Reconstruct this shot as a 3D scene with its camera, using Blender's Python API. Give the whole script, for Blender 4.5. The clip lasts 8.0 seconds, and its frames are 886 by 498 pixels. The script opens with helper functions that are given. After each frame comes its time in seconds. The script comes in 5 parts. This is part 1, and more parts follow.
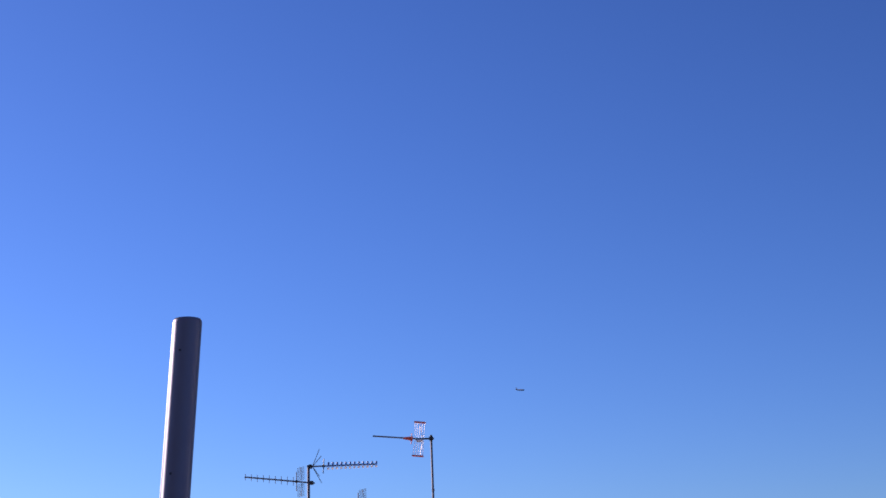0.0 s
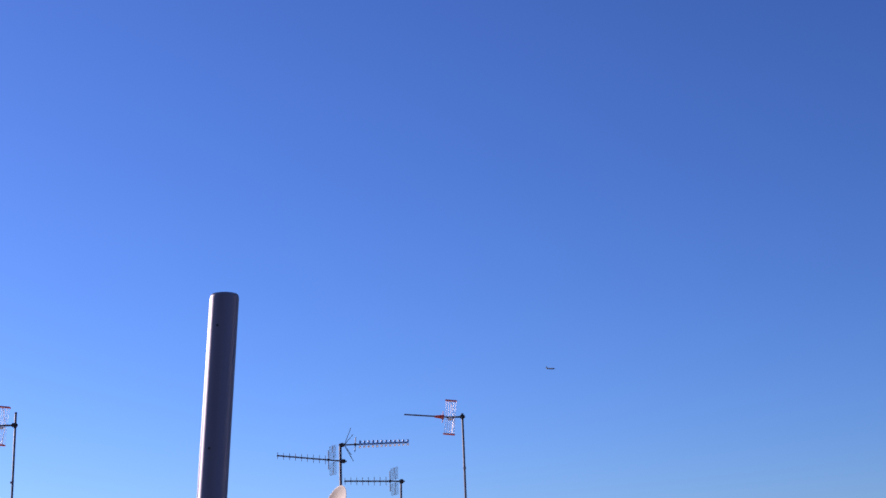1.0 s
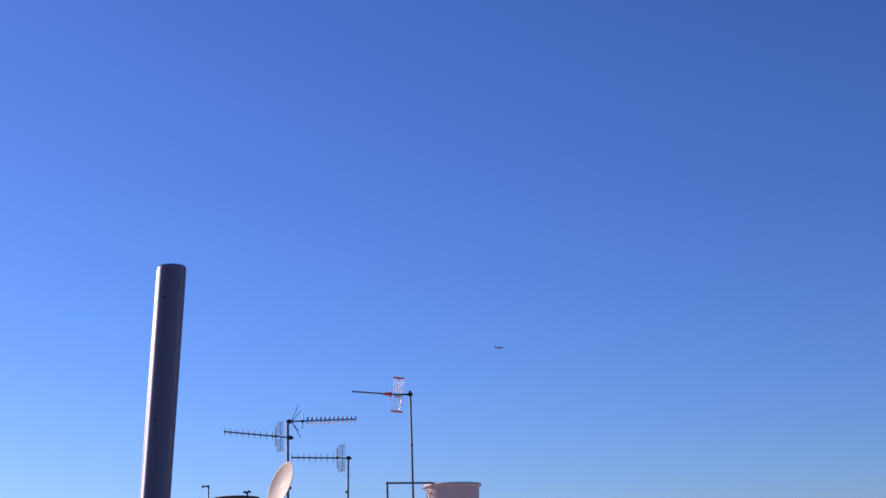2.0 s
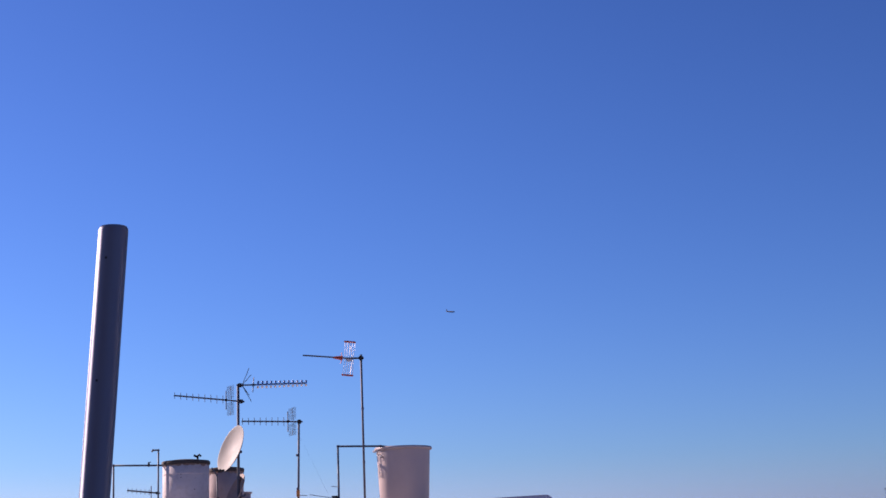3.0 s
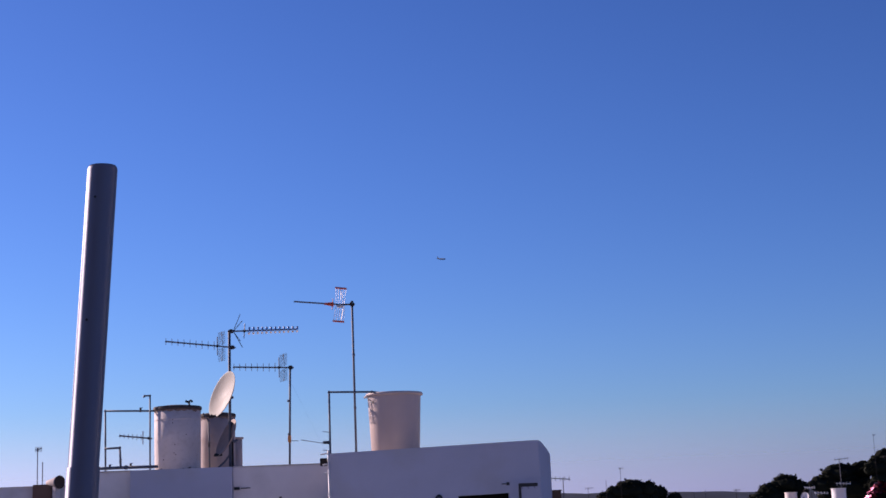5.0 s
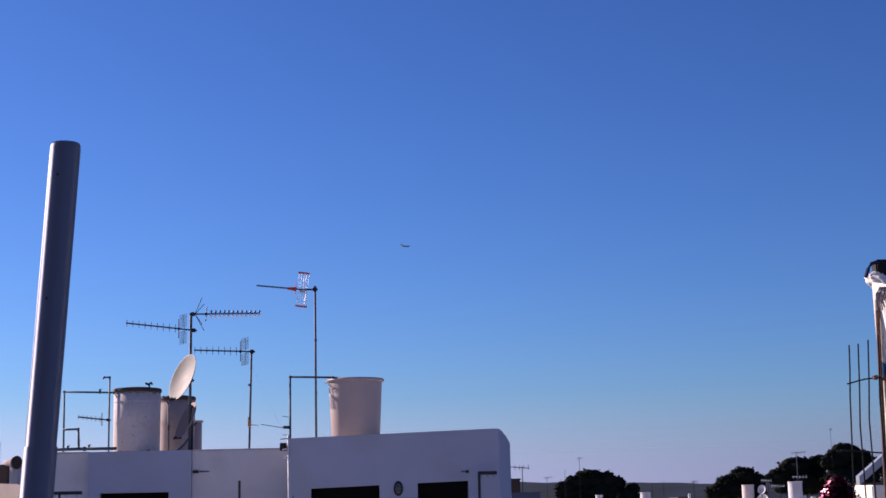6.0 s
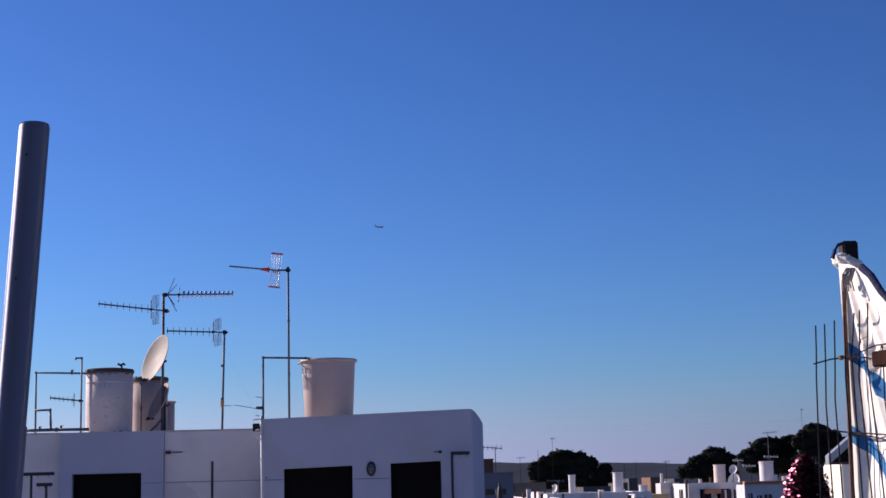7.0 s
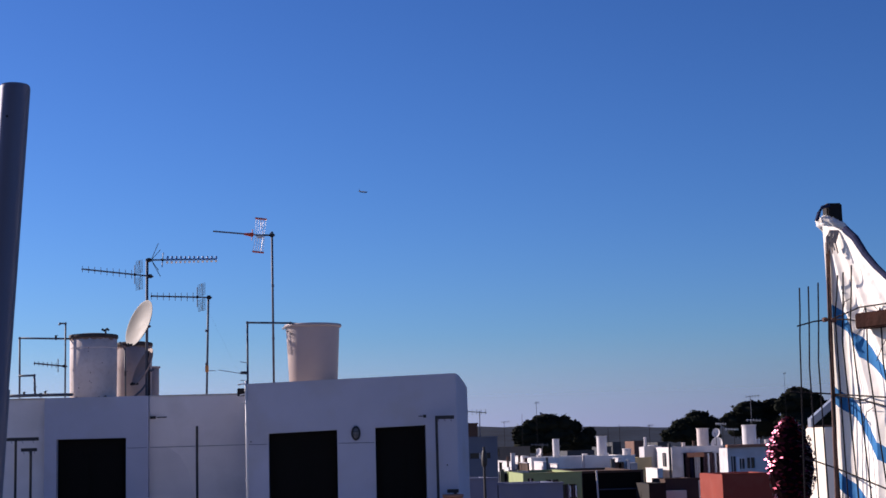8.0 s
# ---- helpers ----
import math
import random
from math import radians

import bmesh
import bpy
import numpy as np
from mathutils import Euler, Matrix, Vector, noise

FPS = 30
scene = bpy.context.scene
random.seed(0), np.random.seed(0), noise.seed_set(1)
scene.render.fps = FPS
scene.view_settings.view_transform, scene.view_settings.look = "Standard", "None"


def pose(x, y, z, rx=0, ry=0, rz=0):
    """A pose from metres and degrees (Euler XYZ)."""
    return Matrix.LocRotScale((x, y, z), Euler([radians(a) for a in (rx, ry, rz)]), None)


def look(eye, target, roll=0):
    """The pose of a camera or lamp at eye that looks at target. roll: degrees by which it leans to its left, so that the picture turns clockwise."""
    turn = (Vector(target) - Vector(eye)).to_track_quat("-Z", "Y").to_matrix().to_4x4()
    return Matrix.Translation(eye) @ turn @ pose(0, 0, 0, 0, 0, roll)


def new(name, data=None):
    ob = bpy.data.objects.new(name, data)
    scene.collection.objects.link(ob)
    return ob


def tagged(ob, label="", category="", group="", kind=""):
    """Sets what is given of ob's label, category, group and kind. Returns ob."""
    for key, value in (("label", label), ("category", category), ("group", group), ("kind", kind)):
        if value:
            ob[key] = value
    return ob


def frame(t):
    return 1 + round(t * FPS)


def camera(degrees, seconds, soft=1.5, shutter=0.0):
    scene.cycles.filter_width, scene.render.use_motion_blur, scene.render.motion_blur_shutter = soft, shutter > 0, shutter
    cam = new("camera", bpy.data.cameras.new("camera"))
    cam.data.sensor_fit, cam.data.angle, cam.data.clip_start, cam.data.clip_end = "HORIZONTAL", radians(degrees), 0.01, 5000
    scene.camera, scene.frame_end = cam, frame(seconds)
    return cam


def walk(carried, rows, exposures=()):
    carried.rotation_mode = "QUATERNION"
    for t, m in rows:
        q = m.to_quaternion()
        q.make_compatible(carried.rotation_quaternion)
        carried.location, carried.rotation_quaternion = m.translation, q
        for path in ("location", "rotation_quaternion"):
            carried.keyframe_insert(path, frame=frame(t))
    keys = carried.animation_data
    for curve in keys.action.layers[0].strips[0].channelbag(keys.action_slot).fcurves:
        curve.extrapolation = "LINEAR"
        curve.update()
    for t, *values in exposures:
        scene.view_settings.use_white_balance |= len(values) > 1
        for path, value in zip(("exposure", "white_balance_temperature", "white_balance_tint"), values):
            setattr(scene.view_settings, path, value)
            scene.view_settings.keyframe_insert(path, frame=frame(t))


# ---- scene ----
cam = camera(34.0, 8.0, soft=1.6)
# t, x, y, z, yaw, pitch, roll
ROWS = [
    (0, 0.0006, 0.0000, 8.5008, 1.322, 15.554, -2.129),
    (0.5, -0.0118, 0.0060, 8.4967, 2.352, 15.268, -1.940),
    (1, -0.0135, 0.0069, 8.4932, 2.564, 14.771, -2.105),
    (1.2, -0.0156, 0.0031, 8.4920, 2.355, 14.339, -2.207),
    (2.3, -0.0064, -0.0067, 8.4777, 0.181, 13.410, -1.927),
    (2.5, -0.0047, -0.0081, 8.4755, 0.098, 12.880, -2.136),
    (3, 0.0082, -0.0096, 8.4741, -1.345, 12.364, -2.233),
    (3.5, 0.0099, -0.0015, 8.4662, -0.912, 11.360, -1.747),
    (4, 0.0077, -0.0010, 8.4605, -1.049, 10.622, -1.341),
    (4.5, 0.0073, -0.0005, 8.4615, -0.878, 11.013, -1.749),
    (4.7, 0.0088, 0.0001, 8.4616, -1.121, 10.685, -2.027),
    (5.8, 0.0073, 0.0062, 8.4579, -2.866, 9.920, -1.407),
    (6, 0.0074, 0.0108, 8.4590, -3.050, 9.733, -1.273),
    (6.5, 0.0119, -0.0033, 8.4568, -4.145, 9.617, -1.375),
    (7, 0.0156, -0.0046, 8.4564, -4.087, 8.951, -1.376),
    (7.5, 0.0197, -0.0066, 8.4560, -4.795, 9.373, -1.402),
    (8, 0.0161, 0.0053, 8.4518, -4.683, 7.554, -1.542),
]
EXPOSURES = [(0.0, 0.87, 6800, 33), (2.5, 0.79, 6800, 35), (4.5, 0.69, 6800, 36), (6.0, 0.64, 6700, 29), (8.0, 0.55, 6550, 22)]
walk(cam, [(t, pose(x, y, z, 90 + pitch, 0, yaw) @ pose(0, 0, 0, 0, 0, roll)) for t, x, y, z, yaw, pitch, roll in ROWS], EXPOSURES)

# ---- daylight: low sun ahead and to the side, clear sky ----
SUN_AZ, SUN_EL = -57.0, 25.0
world = bpy.data.worlds.new("sky")
scene.world = world
world.use_nodes = True
wt = world.node_tree
sky = wt.nodes.new("ShaderNodeTexSky")
sky.sky_type = "NISHITA"
sky.sun_disc = False
sky.sun_elevation, sky.sun_rotation = radians(SUN_EL), radians(SUN_AZ)
sky.altitude, sky.air_density, sky.dust_density, sky.ozone_density = 0, 1.05, 0.28, 10.0
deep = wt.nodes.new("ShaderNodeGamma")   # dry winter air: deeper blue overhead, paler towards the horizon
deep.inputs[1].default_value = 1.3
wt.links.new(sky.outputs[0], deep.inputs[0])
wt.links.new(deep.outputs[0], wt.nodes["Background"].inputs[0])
wt.nodes["Background"].inputs[1].default_value = 0.042
sun = new("sun", bpy.data.lights.new("sun", "SUN"))
sun.data.energy, sun.data.angle, sun.data.color = 5.0, radians(0.5), (1.0, 0.9, 0.78)
sun_way = Vector((math.sin(radians(SUN_AZ)) * math.cos(radians(SUN_EL)), math.cos(radians(SUN_AZ)) * math.cos(radians(SUN_EL)), math.sin(radians(SUN_EL))))
sun.matrix_world = look((0, 0, 60), Vector((0, 0, 60)) - sun_way)


# ---- materials ----
def mat(name, color, rough=0.6, metal=0.0, vary=0.15, scale=6.0, bump=0.1, stain=None, stain_scale=1.2, stain_amount=0.35, spec=0.5, fine=60.0, trans=0.0):
    m = bpy.data.materials.new(name)
    m.use_nodes = True
    nt = m.node_tree
    p = nt.nodes["Principled BSDF"]
    tc = nt.nodes.new("ShaderNodeTexCoord")

    def noise_tex(sc, detail=6.0):
        n = nt.nodes.new("ShaderNodeTexNoise")
        n.inputs["Scale"].default_value, n.inputs["Detail"].default_value = sc, detail
        nt.links.new(tc.outputs["Object"], n.inputs["Vector"])
        return n

    def mix(fac, a, b):
        x = nt.nodes.new("ShaderNodeMix")
        x.data_type = "RGBA"
        for sock, v in ((x.inputs[0], fac), (x.inputs[6], a), (x.inputs[7], b)):
            if isinstance(v, bpy.types.NodeSocket):
                nt.links.new(v, sock)
            else:
                sock.default_value = v if not isinstance(v, tuple) else (*v, 1)
        return x.outputs[2]

    def ramp(src, lo, hi):
        r = nt.nodes.new("ShaderNodeMapRange")
        r.inputs[1].default_value, r.inputs[2].default_value = lo, hi
        nt.links.new(src, r.inputs[0])
        return r.outputs[0]

    big, small = noise_tex(scale), noise_tex(fine, 3.0)
    dark = tuple(c * (1 - vary) for c in color)
    light = tuple(min(1, c * (1 + vary * 0.6)) for c in color)
    col = mix(ramp(big.outputs[0], 0.3, 0.7), dark, light)
    col = mix(ramp(small.outputs[0], 0.35, 0.75), col, mix(0.35, col, dark))
    if stain:
        s = noise_tex(stain_scale, 8.0)
        fac = nt.nodes.new("ShaderNodeMath")
        fac.operation = "MULTIPLY"
        fac.inputs[1].default_value = stain_amount
        nt.links.new(ramp(s.outputs[0], 0.5, 0.68), fac.inputs[0])
        col = mix(fac.outputs[0], col, stain)
    nt.links.new(col, p.inputs["Base Color"])
    rr = nt.nodes.new("ShaderNodeMapRange")
    rr.inputs[3].default_value, rr.inputs[4].default_value = max(0.05, rough - 0.1), min(1, rough + 0.1)
    nt.links.new(big.outputs[0], rr.inputs[0])
    nt.links.new(rr.outputs[0], p.inputs["Roughness"])
    p.inputs["Metallic"].default_value = metal
    p.inputs["Specular IOR Level"].default_value = spec
    if bump:
        b = nt.nodes.new("ShaderNodeBump")
        b.inputs["Strength"].default_value, b.inputs["Distance"].default_value = bump, 0.01
        nt.links.new(small.outputs[0], b.inputs["Height"])
        nt.links.new(b.outputs[0], p.inputs["Normal"])
    if trans:
        t = nt.nodes.new("ShaderNodeBsdfTranslucent")
        nt.links.new(col, t.inputs[0])
        ms = nt.nodes.new("ShaderNodeMixShader")
        ms.inputs[0].default_value = trans
        nt.links.new(p.outputs[0], ms.inputs[1])
        nt.links.new(t.outputs[0], ms.inputs[2])
        nt.links.new(ms.outputs[0], nt.nodes["Material Output"].inputs[0])
    return m


# whitewash with the blue of the sunless fronts put into its base colour
WHITE = mat("shade_blue_whitewash", (0.425, 0.44, 0.525), 0.85, vary=0.06, scale=1.5, bump=0.25, stain=(0.36, 0.34, 0.33), stain_amount=0.4, spec=0.2)
BEIGE = mat("aged_beige_plaster", (0.78, 0.72, 0.69), 0.9, vary=0.1, scale=1.2, bump=0.25, stain=(0.42, 0.38, 0.34), stain_amount=0.4, spec=0.2)
PALE = mat("pale_lime_wash", (0.64, 0.625, 0.64), 0.85, vary=0.16, scale=0.9, bump=0.2, stain=(0.42, 0.38, 0.35), stain_scale=1.1, stain_amount=0.45, spec=0.2)
CHALK = mat("chalk_white_paint", (0.82, 0.79, 0.76), 0.85, vary=0.1, scale=0.8, bump=0.2, stain=(0.55, 0.5, 0.46), stain_scale=0.9, stain_amount=0.4, spec=0.2)
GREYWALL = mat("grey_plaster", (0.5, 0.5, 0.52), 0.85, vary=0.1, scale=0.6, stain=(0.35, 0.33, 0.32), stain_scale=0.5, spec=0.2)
GREEN = mat("olive_green_paint", (0.30, 0.36, 0.17), 0.8, vary=0.1, scale=0.6, stain=(0.2, 0.22, 0.12), spec=0.2)
YELLOW = mat("ochre_paint", (0.66, 0.5, 0.25), 0.8, vary=0.1, scale=0.6, spec=0.2)
RED = mat("brick_red_paint", (0.26, 0.05, 0.034), 0.8, vary=0.15, scale=0.6, stain=(0.25, 0.08, 0.06), spec=0.2)
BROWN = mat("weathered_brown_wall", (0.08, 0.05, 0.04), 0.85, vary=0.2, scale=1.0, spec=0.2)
CREAM = mat("cream_plaster", (0.8, 0.73, 0.62), 0.85, vary=0.06, scale=1.0, bump=0.2, spec=0.2)
ROOFTOP = mat("whitewashed_roof", (0.62, 0.58, 0.54), 0.9, vary=0.15, scale=1.0, stain=(0.35, 0.3, 0.27), spec=0.2)
TERRACOTTA = mat("terracotta_tile", (0.42, 0.19, 0.11), 0.85, vary=0.2, scale=3.0)
# near-black: the shade inside doorways and wide openings is put into this colour
SHADEBLACK = mat("shade_black_matte", (0.004, 0.0035, 0.003), 0.9, vary=0.3, scale=9, spec=0.2)
SHADOWGLASS = mat("dark_window_glass", (0.02, 0.022, 0.026), 0.15, vary=0.1, bump=0)
CEMENT = mat("fibre_cement", (0.6, 0.53, 0.51), 0.85, vary=0.08, scale=3.0, bump=0.3, stain=(0.3, 0.22, 0.18), stain_scale=13.0, stain_amount=0.2, spec=0.25)
CEMENTLID = mat("weathered_tank_lid", (0.055, 0.045, 0.042), 0.9, vary=0.3, scale=6.0)
TUB = mat("cream_polyethylene", (0.47, 0.37, 0.345), 0.55, vary=0.07, scale=2.0, bump=0.04, stain=(0.5, 0.4, 0.34), stain_scale=2.0)
ALU = mat("brushed_aluminium", (0.245, 0.258, 0.33), 0.65, metal=1.0, vary=0.06, scale=3.0, bump=0.03, fine=120)
turned = ALU.node_tree.nodes.new("ShaderNodeTangent")   # fine turning marks draw the glints out along the tube
turned.direction_type, turned.axis = "RADIAL", "Z"
shade = ALU.node_tree.nodes["Principled BSDF"]
shade.inputs["Anisotropic"].default_value, shade.inputs["Anisotropic Rotation"].default_value = 0.85, 0.25
ALU.node_tree.links.new(turned.outputs[0], shade.inputs["Tangent"])
GALV = mat("galvanised_steel", (0.08, 0.092, 0.125), 0.65, metal=0.1, vary=0.25, scale=12)
ANTENNA = mat("antenna_aluminium", (0.1, 0.115, 0.15), 0.6, metal=0.4, vary=0.2, scale=12, bump=0)
MESH = mat("dull_zinc_mesh", (0.03, 0.035, 0.045), 0.9, vary=0.2, bump=0, spec=0.1)
GLINT = mat("polished_aluminium", (0.93, 0.92, 0.9), 0.24, metal=1.0, vary=0.08, scale=12, bump=0)
# shade of the far dark walls is put into this grey
SHADEWALL = mat("shade_grey_wall", (0.075, 0.08, 0.09), 0.9, vary=0.2, scale=0.8, stain=(0.04, 0.045, 0.04), spec=0.2)
SHINY = mat("bright_aluminium", (0.92, 0.9, 0.88), 0.4, metal=0.1, vary=0.1, scale=12, bump=0)
DARKRUST = mat("dark_rusted_steel", (0.03, 0.011, 0.008), 0.9, spec=0.1, vary=0.4, scale=14, bump=0.4, stain=(0.09, 0.03, 0.02), stain_scale=9)
# low houses' shaded fronts, their shade mixed into the wall colour
LAVENDER = mat("lavender_grey_shade", (0.145, 0.16, 0.235), 0.85, vary=0.14, scale=0.8, stain=(0.18, 0.17, 0.185), spec=0.2)
# pale plaster colour that paints light thrown back onto the beige wall
GLOWPATCH = mat("reflected_glow_plaster", (0.71, 0.655, 0.635), 0.85, vary=0.08, scale=2.0, bump=0.2, spec=0.2)
DUSTY = mat("dusty_brick_wall", (0.17, 0.1, 0.08), 0.9, vary=0.25, scale=0.8, spec=0.2)
GRIME = mat("rusty_grime", (0.3, 0.22, 0.19), 0.95, vary=0.45, scale=14, bump=0.3, stain=(0.08, 0.05, 0.04), stain_scale=12, stain_amount=0.7, spec=0.1)
# pale house in shade: the blue-grey shade is its base colour
BLUEWALL = mat("blue_grey_shade", (0.14, 0.16, 0.205), 0.85, vary=0.12, scale=0.8, stain=(0.16, 0.17, 0.2), spec=0.2)
VELVET = mat("dark_tinsel_core", (0.008, 0.004, 0.005), 1.0, vary=0.3, bump=0, spec=0.0)
OLDDISH = mat("stained_dish_enamel", (0.3, 0.22, 0.19), 0.7, vary=0.2, scale=5, stain=(0.14, 0.1, 0.09), stain_scale=6)
BLACKPL = mat("black_plastic", (0.012, 0.012, 0.015), 0.6, vary=0.2, bump=0)
REDPL = mat("red_plastic", (0.55, 0.07, 0.03), 0.5, vary=0.15, bump=0)
ORANGEPL = mat("orange_plastic", (0.7, 0.25, 0.05), 0.5, vary=0.15, bump=0)
PIPE = mat("grey_painted_pipe", (0.055, 0.075, 0.11), 0.6, vary=0.25, scale=9)
WHITEPIPE = mat("white_pvc_pipe", (0.62, 0.61, 0.6), 0.45, vary=0.06)
OLDCEMENT = mat("darker_fibre_cement", (0.38, 0.32, 0.31), 0.9, vary=0.15, scale=3.0, bump=0.3, stain=(0.2, 0.16, 0.15), stain_scale=3.0, stain_amount=0.6, spec=0.25)
DISH = mat("dish_enamel", (0.124, 0.118, 0.11), 0.65, vary=0.1, scale=4, stain=(0.22, 0.18, 0.14), stain_scale=4)
RUST = mat("rusty_steel", (0.12, 0.058, 0.045), 0.85, vary=0.35, scale=20, bump=0.4, stain=(0.08, 0.04, 0.03), stain_scale=15)
WIRE = mat("weathered_wire", (0.013, 0.012, 0.016), 0.85, vary=0.3, scale=30, spec=0.15)
TIMBER = mat("dark_weathered_timber", (0.014, 0.011, 0.01), 0.9, vary=0.3, scale=20, bump=0.4)
NAVY = mat("navy_webbing", (0.035, 0.04, 0.085), 0.95, spec=0.05, vary=0.2, scale=40, bump=0.3)
RAG = mat("frayed_cord", (0.45, 0.38, 0.33), 0.9, vary=0.3, scale=40)
FOIL = mat("crimson_foil", (0.055, 0.004, 0.012), 0.3, metal=0.96, vary=0.4, scale=15, bump=0)
# brighter copy of the crimson foil, for glints on the tinsel's sunny side
GLINTFOIL = mat("glint_pink_foil", (0.36, 0.1, 0.16), 0.36, metal=0.96, vary=0.3, scale=25, bump=0)
BRONZEFOIL = mat("dull_bronze_foil", (0.12, 0.04, 0.025), 0.4, metal=0.9, vary=0.4, scale=25, bump=0)
PINE = mat("pine_foliage", (0.012, 0.015, 0.01), 0.95, vary=0.4, scale=0.6, bump=0, spec=0.1)
BARK = mat("pine_bark", (0.09, 0.06, 0.045), 0.95, vary=0.3, scale=4)
# dark scrub, with the blue of distance haze put into its colour
HILL = mat("hazed_scrub_hillside", (0.021, 0.03, 0.046), 0.95, vary=0.45, scale=0.05, bump=0, fine=0.6, spec=0.1)
EARTH = mat("dry_ground", (0.22, 0.2, 0.17), 0.95, vary=0.3, scale=0.05, fine=2.0, spec=0.1)
ROOFTILE = mat("weathered_roof_tiles", (0.36, 0.35, 0.36), 0.9, vary=0.2, scale=2.0, stain=(0.25, 0.23, 0.22), spec=0.2)
PAVING = mat("grey_terrace_tiles", (0.09, 0.092, 0.1), 0.8, vary=0.2, scale=3.0)
PLANE = mat("aircraft_paint", (0.14, 0.15, 0.17), 0.4, vary=0.05, scale=0.2, bump=0)
TEXTILE = mat("dark_striped_textile", (0.09, 0.05, 0.06), 0.9, vary=0.5, scale=8)
WHITECLOTH = mat("white_laundry", (0.75, 0.75, 0.78), 0.9, vary=0.1)
SOLAR = mat("collector_glass", (0.25, 0.28, 0.33), 0.25, vary=0.1)


def cloth_material():
    """White sheet with blue bands that run slantwise in the weave."""
    m = mat("striped_sheet", (0.93, 0.885, 0.81), 0.9, vary=0.05, scale=7.0, bump=0.15, stain=(0.5, 0.68, 0.8), stain_scale=5.0, stain_amount=0.35, trans=0.1)
    nt = m.node_tree
    uv = nt.nodes.new("ShaderNodeUVMap")
    sep = nt.nodes.new("ShaderNodeSeparateXYZ")
    nt.links.new(uv.outputs[0], sep.inputs[0])

    def calc(op, a, b):
        n = nt.nodes.new("ShaderNodeMath")
        n.operation = op
        for i, v in enumerate((a, b)):
            if isinstance(v, float):
                n.inputs[i].default_value = v
            else:
                nt.links.new(v, n.inputs[i])
        return n.outputs[0]

    slant = calc("ADD", sep.outputs[1], calc("MULTIPLY", sep.outputs[0], 1.35))
    wave = calc("MODULO", calc("ADD", slant, 0.0635), 0.228)
    band = calc("LESS_THAN", wave, 0.048)
    band = calc("MULTIPLY", band, calc("LESS_THAN", slant, 10.76))
    for n in list(nt.nodes):
        if n.type in ("BSDF_PRINCIPLED", "BSDF_TRANSLUCENT"):
            src = n.inputs[0].links[0].from_socket
            x = nt.nodes.new("ShaderNodeMix")
            x.data_type = "RGBA"
            nt.links.new(band, x.inputs[0])
            nt.links.new(src, x.inputs[6])
            x.inputs[7].default_value = (0.014, 0.16, 0.4, 1)
            nt.links.new(x.outputs[2], n.inputs[0])
    return m


SHEET = cloth_material()


# ---- building blocks ----
def thing(name, at, label, category, group="", kind="", turn=0.0):
    e = new(name)
    e.matrix_world = pose(*at, 0, 0, turn)
    e.empty_display_size = 0.2
    return tagged(e, label, category, group, kind)


def part(name, bm, material, parent, label="", smooth=False):
    me = bpy.data.meshes.new(name)
    bm.to_mesh(me)
    bm.free()
    for mm in (material if isinstance(material, (list, tuple)) else [material]):
        me.materials.append(mm)
    if smooth:
        me.shade_smooth()
    ob = new(name, me)
    if parent:
        ob.parent = parent
    if label:
        ob["label"] = label
    return ob


def solo(name, bm, material, label, category, kind="", smooth=False, group=""):
    return tagged(part(name, bm, material, None, "", smooth), label, category, group, kind)


def tube(points, r, seg=8, bm=None, r2=None):
    """A round bar along points."""
    bm = bm or bmesh.new()
    pts = [Vector(p) for p in points]
    rings = []
    for i, p in enumerate(pts):
        a, b = pts[max(i - 1, 0)], pts[min(i + 1, len(pts) - 1)]
        d = (b - a).normalized()
        ref = Vector((0, 0, 1)) if abs(d.z) < 0.9 else Vector((0, 1, 0))
        s = d.cross(ref).normalized()
        u = s.cross(d)
        rad = r if r2 is None else r + (r2 - r) * i / (len(pts) - 1)
        rings.append([bm.verts.new(p + (s * math.cos(2 * math.pi * k / seg) + u * math.sin(2 * math.pi * k / seg)) * rad) for k in range(seg)])
    for a, b in zip(rings, rings[1:]):
        for k in range(seg):
            bm.faces.new((a[k], a[(k + 1) % seg], b[(k + 1) % seg], b[k]))
    bm.faces.new(rings[0][::-1])
    bm.faces.new(rings[-1])
    return bm


def block(x0, x1, y0, y1, z0, z1, bev=0.0, bm=None, shear=0.0, xs=0.0):
    """A box with worn edges; shear lets its top and bottom fall along x."""
    own = bm is None
    bm = bmesh.new() if own else bm
    r = bmesh.ops.create_cube(bm, size=1)
    for v in r["verts"]:
        c = v.co.copy()
        v.co = Vector((x0 + (c.x + 0.5) * (x1 - x0), y0 + (c.y + 0.5) * (y1 - y0), z0 + (c.z + 0.5) * (z1 - z0)))
        v.co.z += shear * (v.co.x - xs)
    if bev:
        es = list({e for v in r["verts"] for e in v.link_edges})
        bmesh.ops.bevel(bm, geom=es, offset=bev, segments=2, affect="EDGES")
    return bm


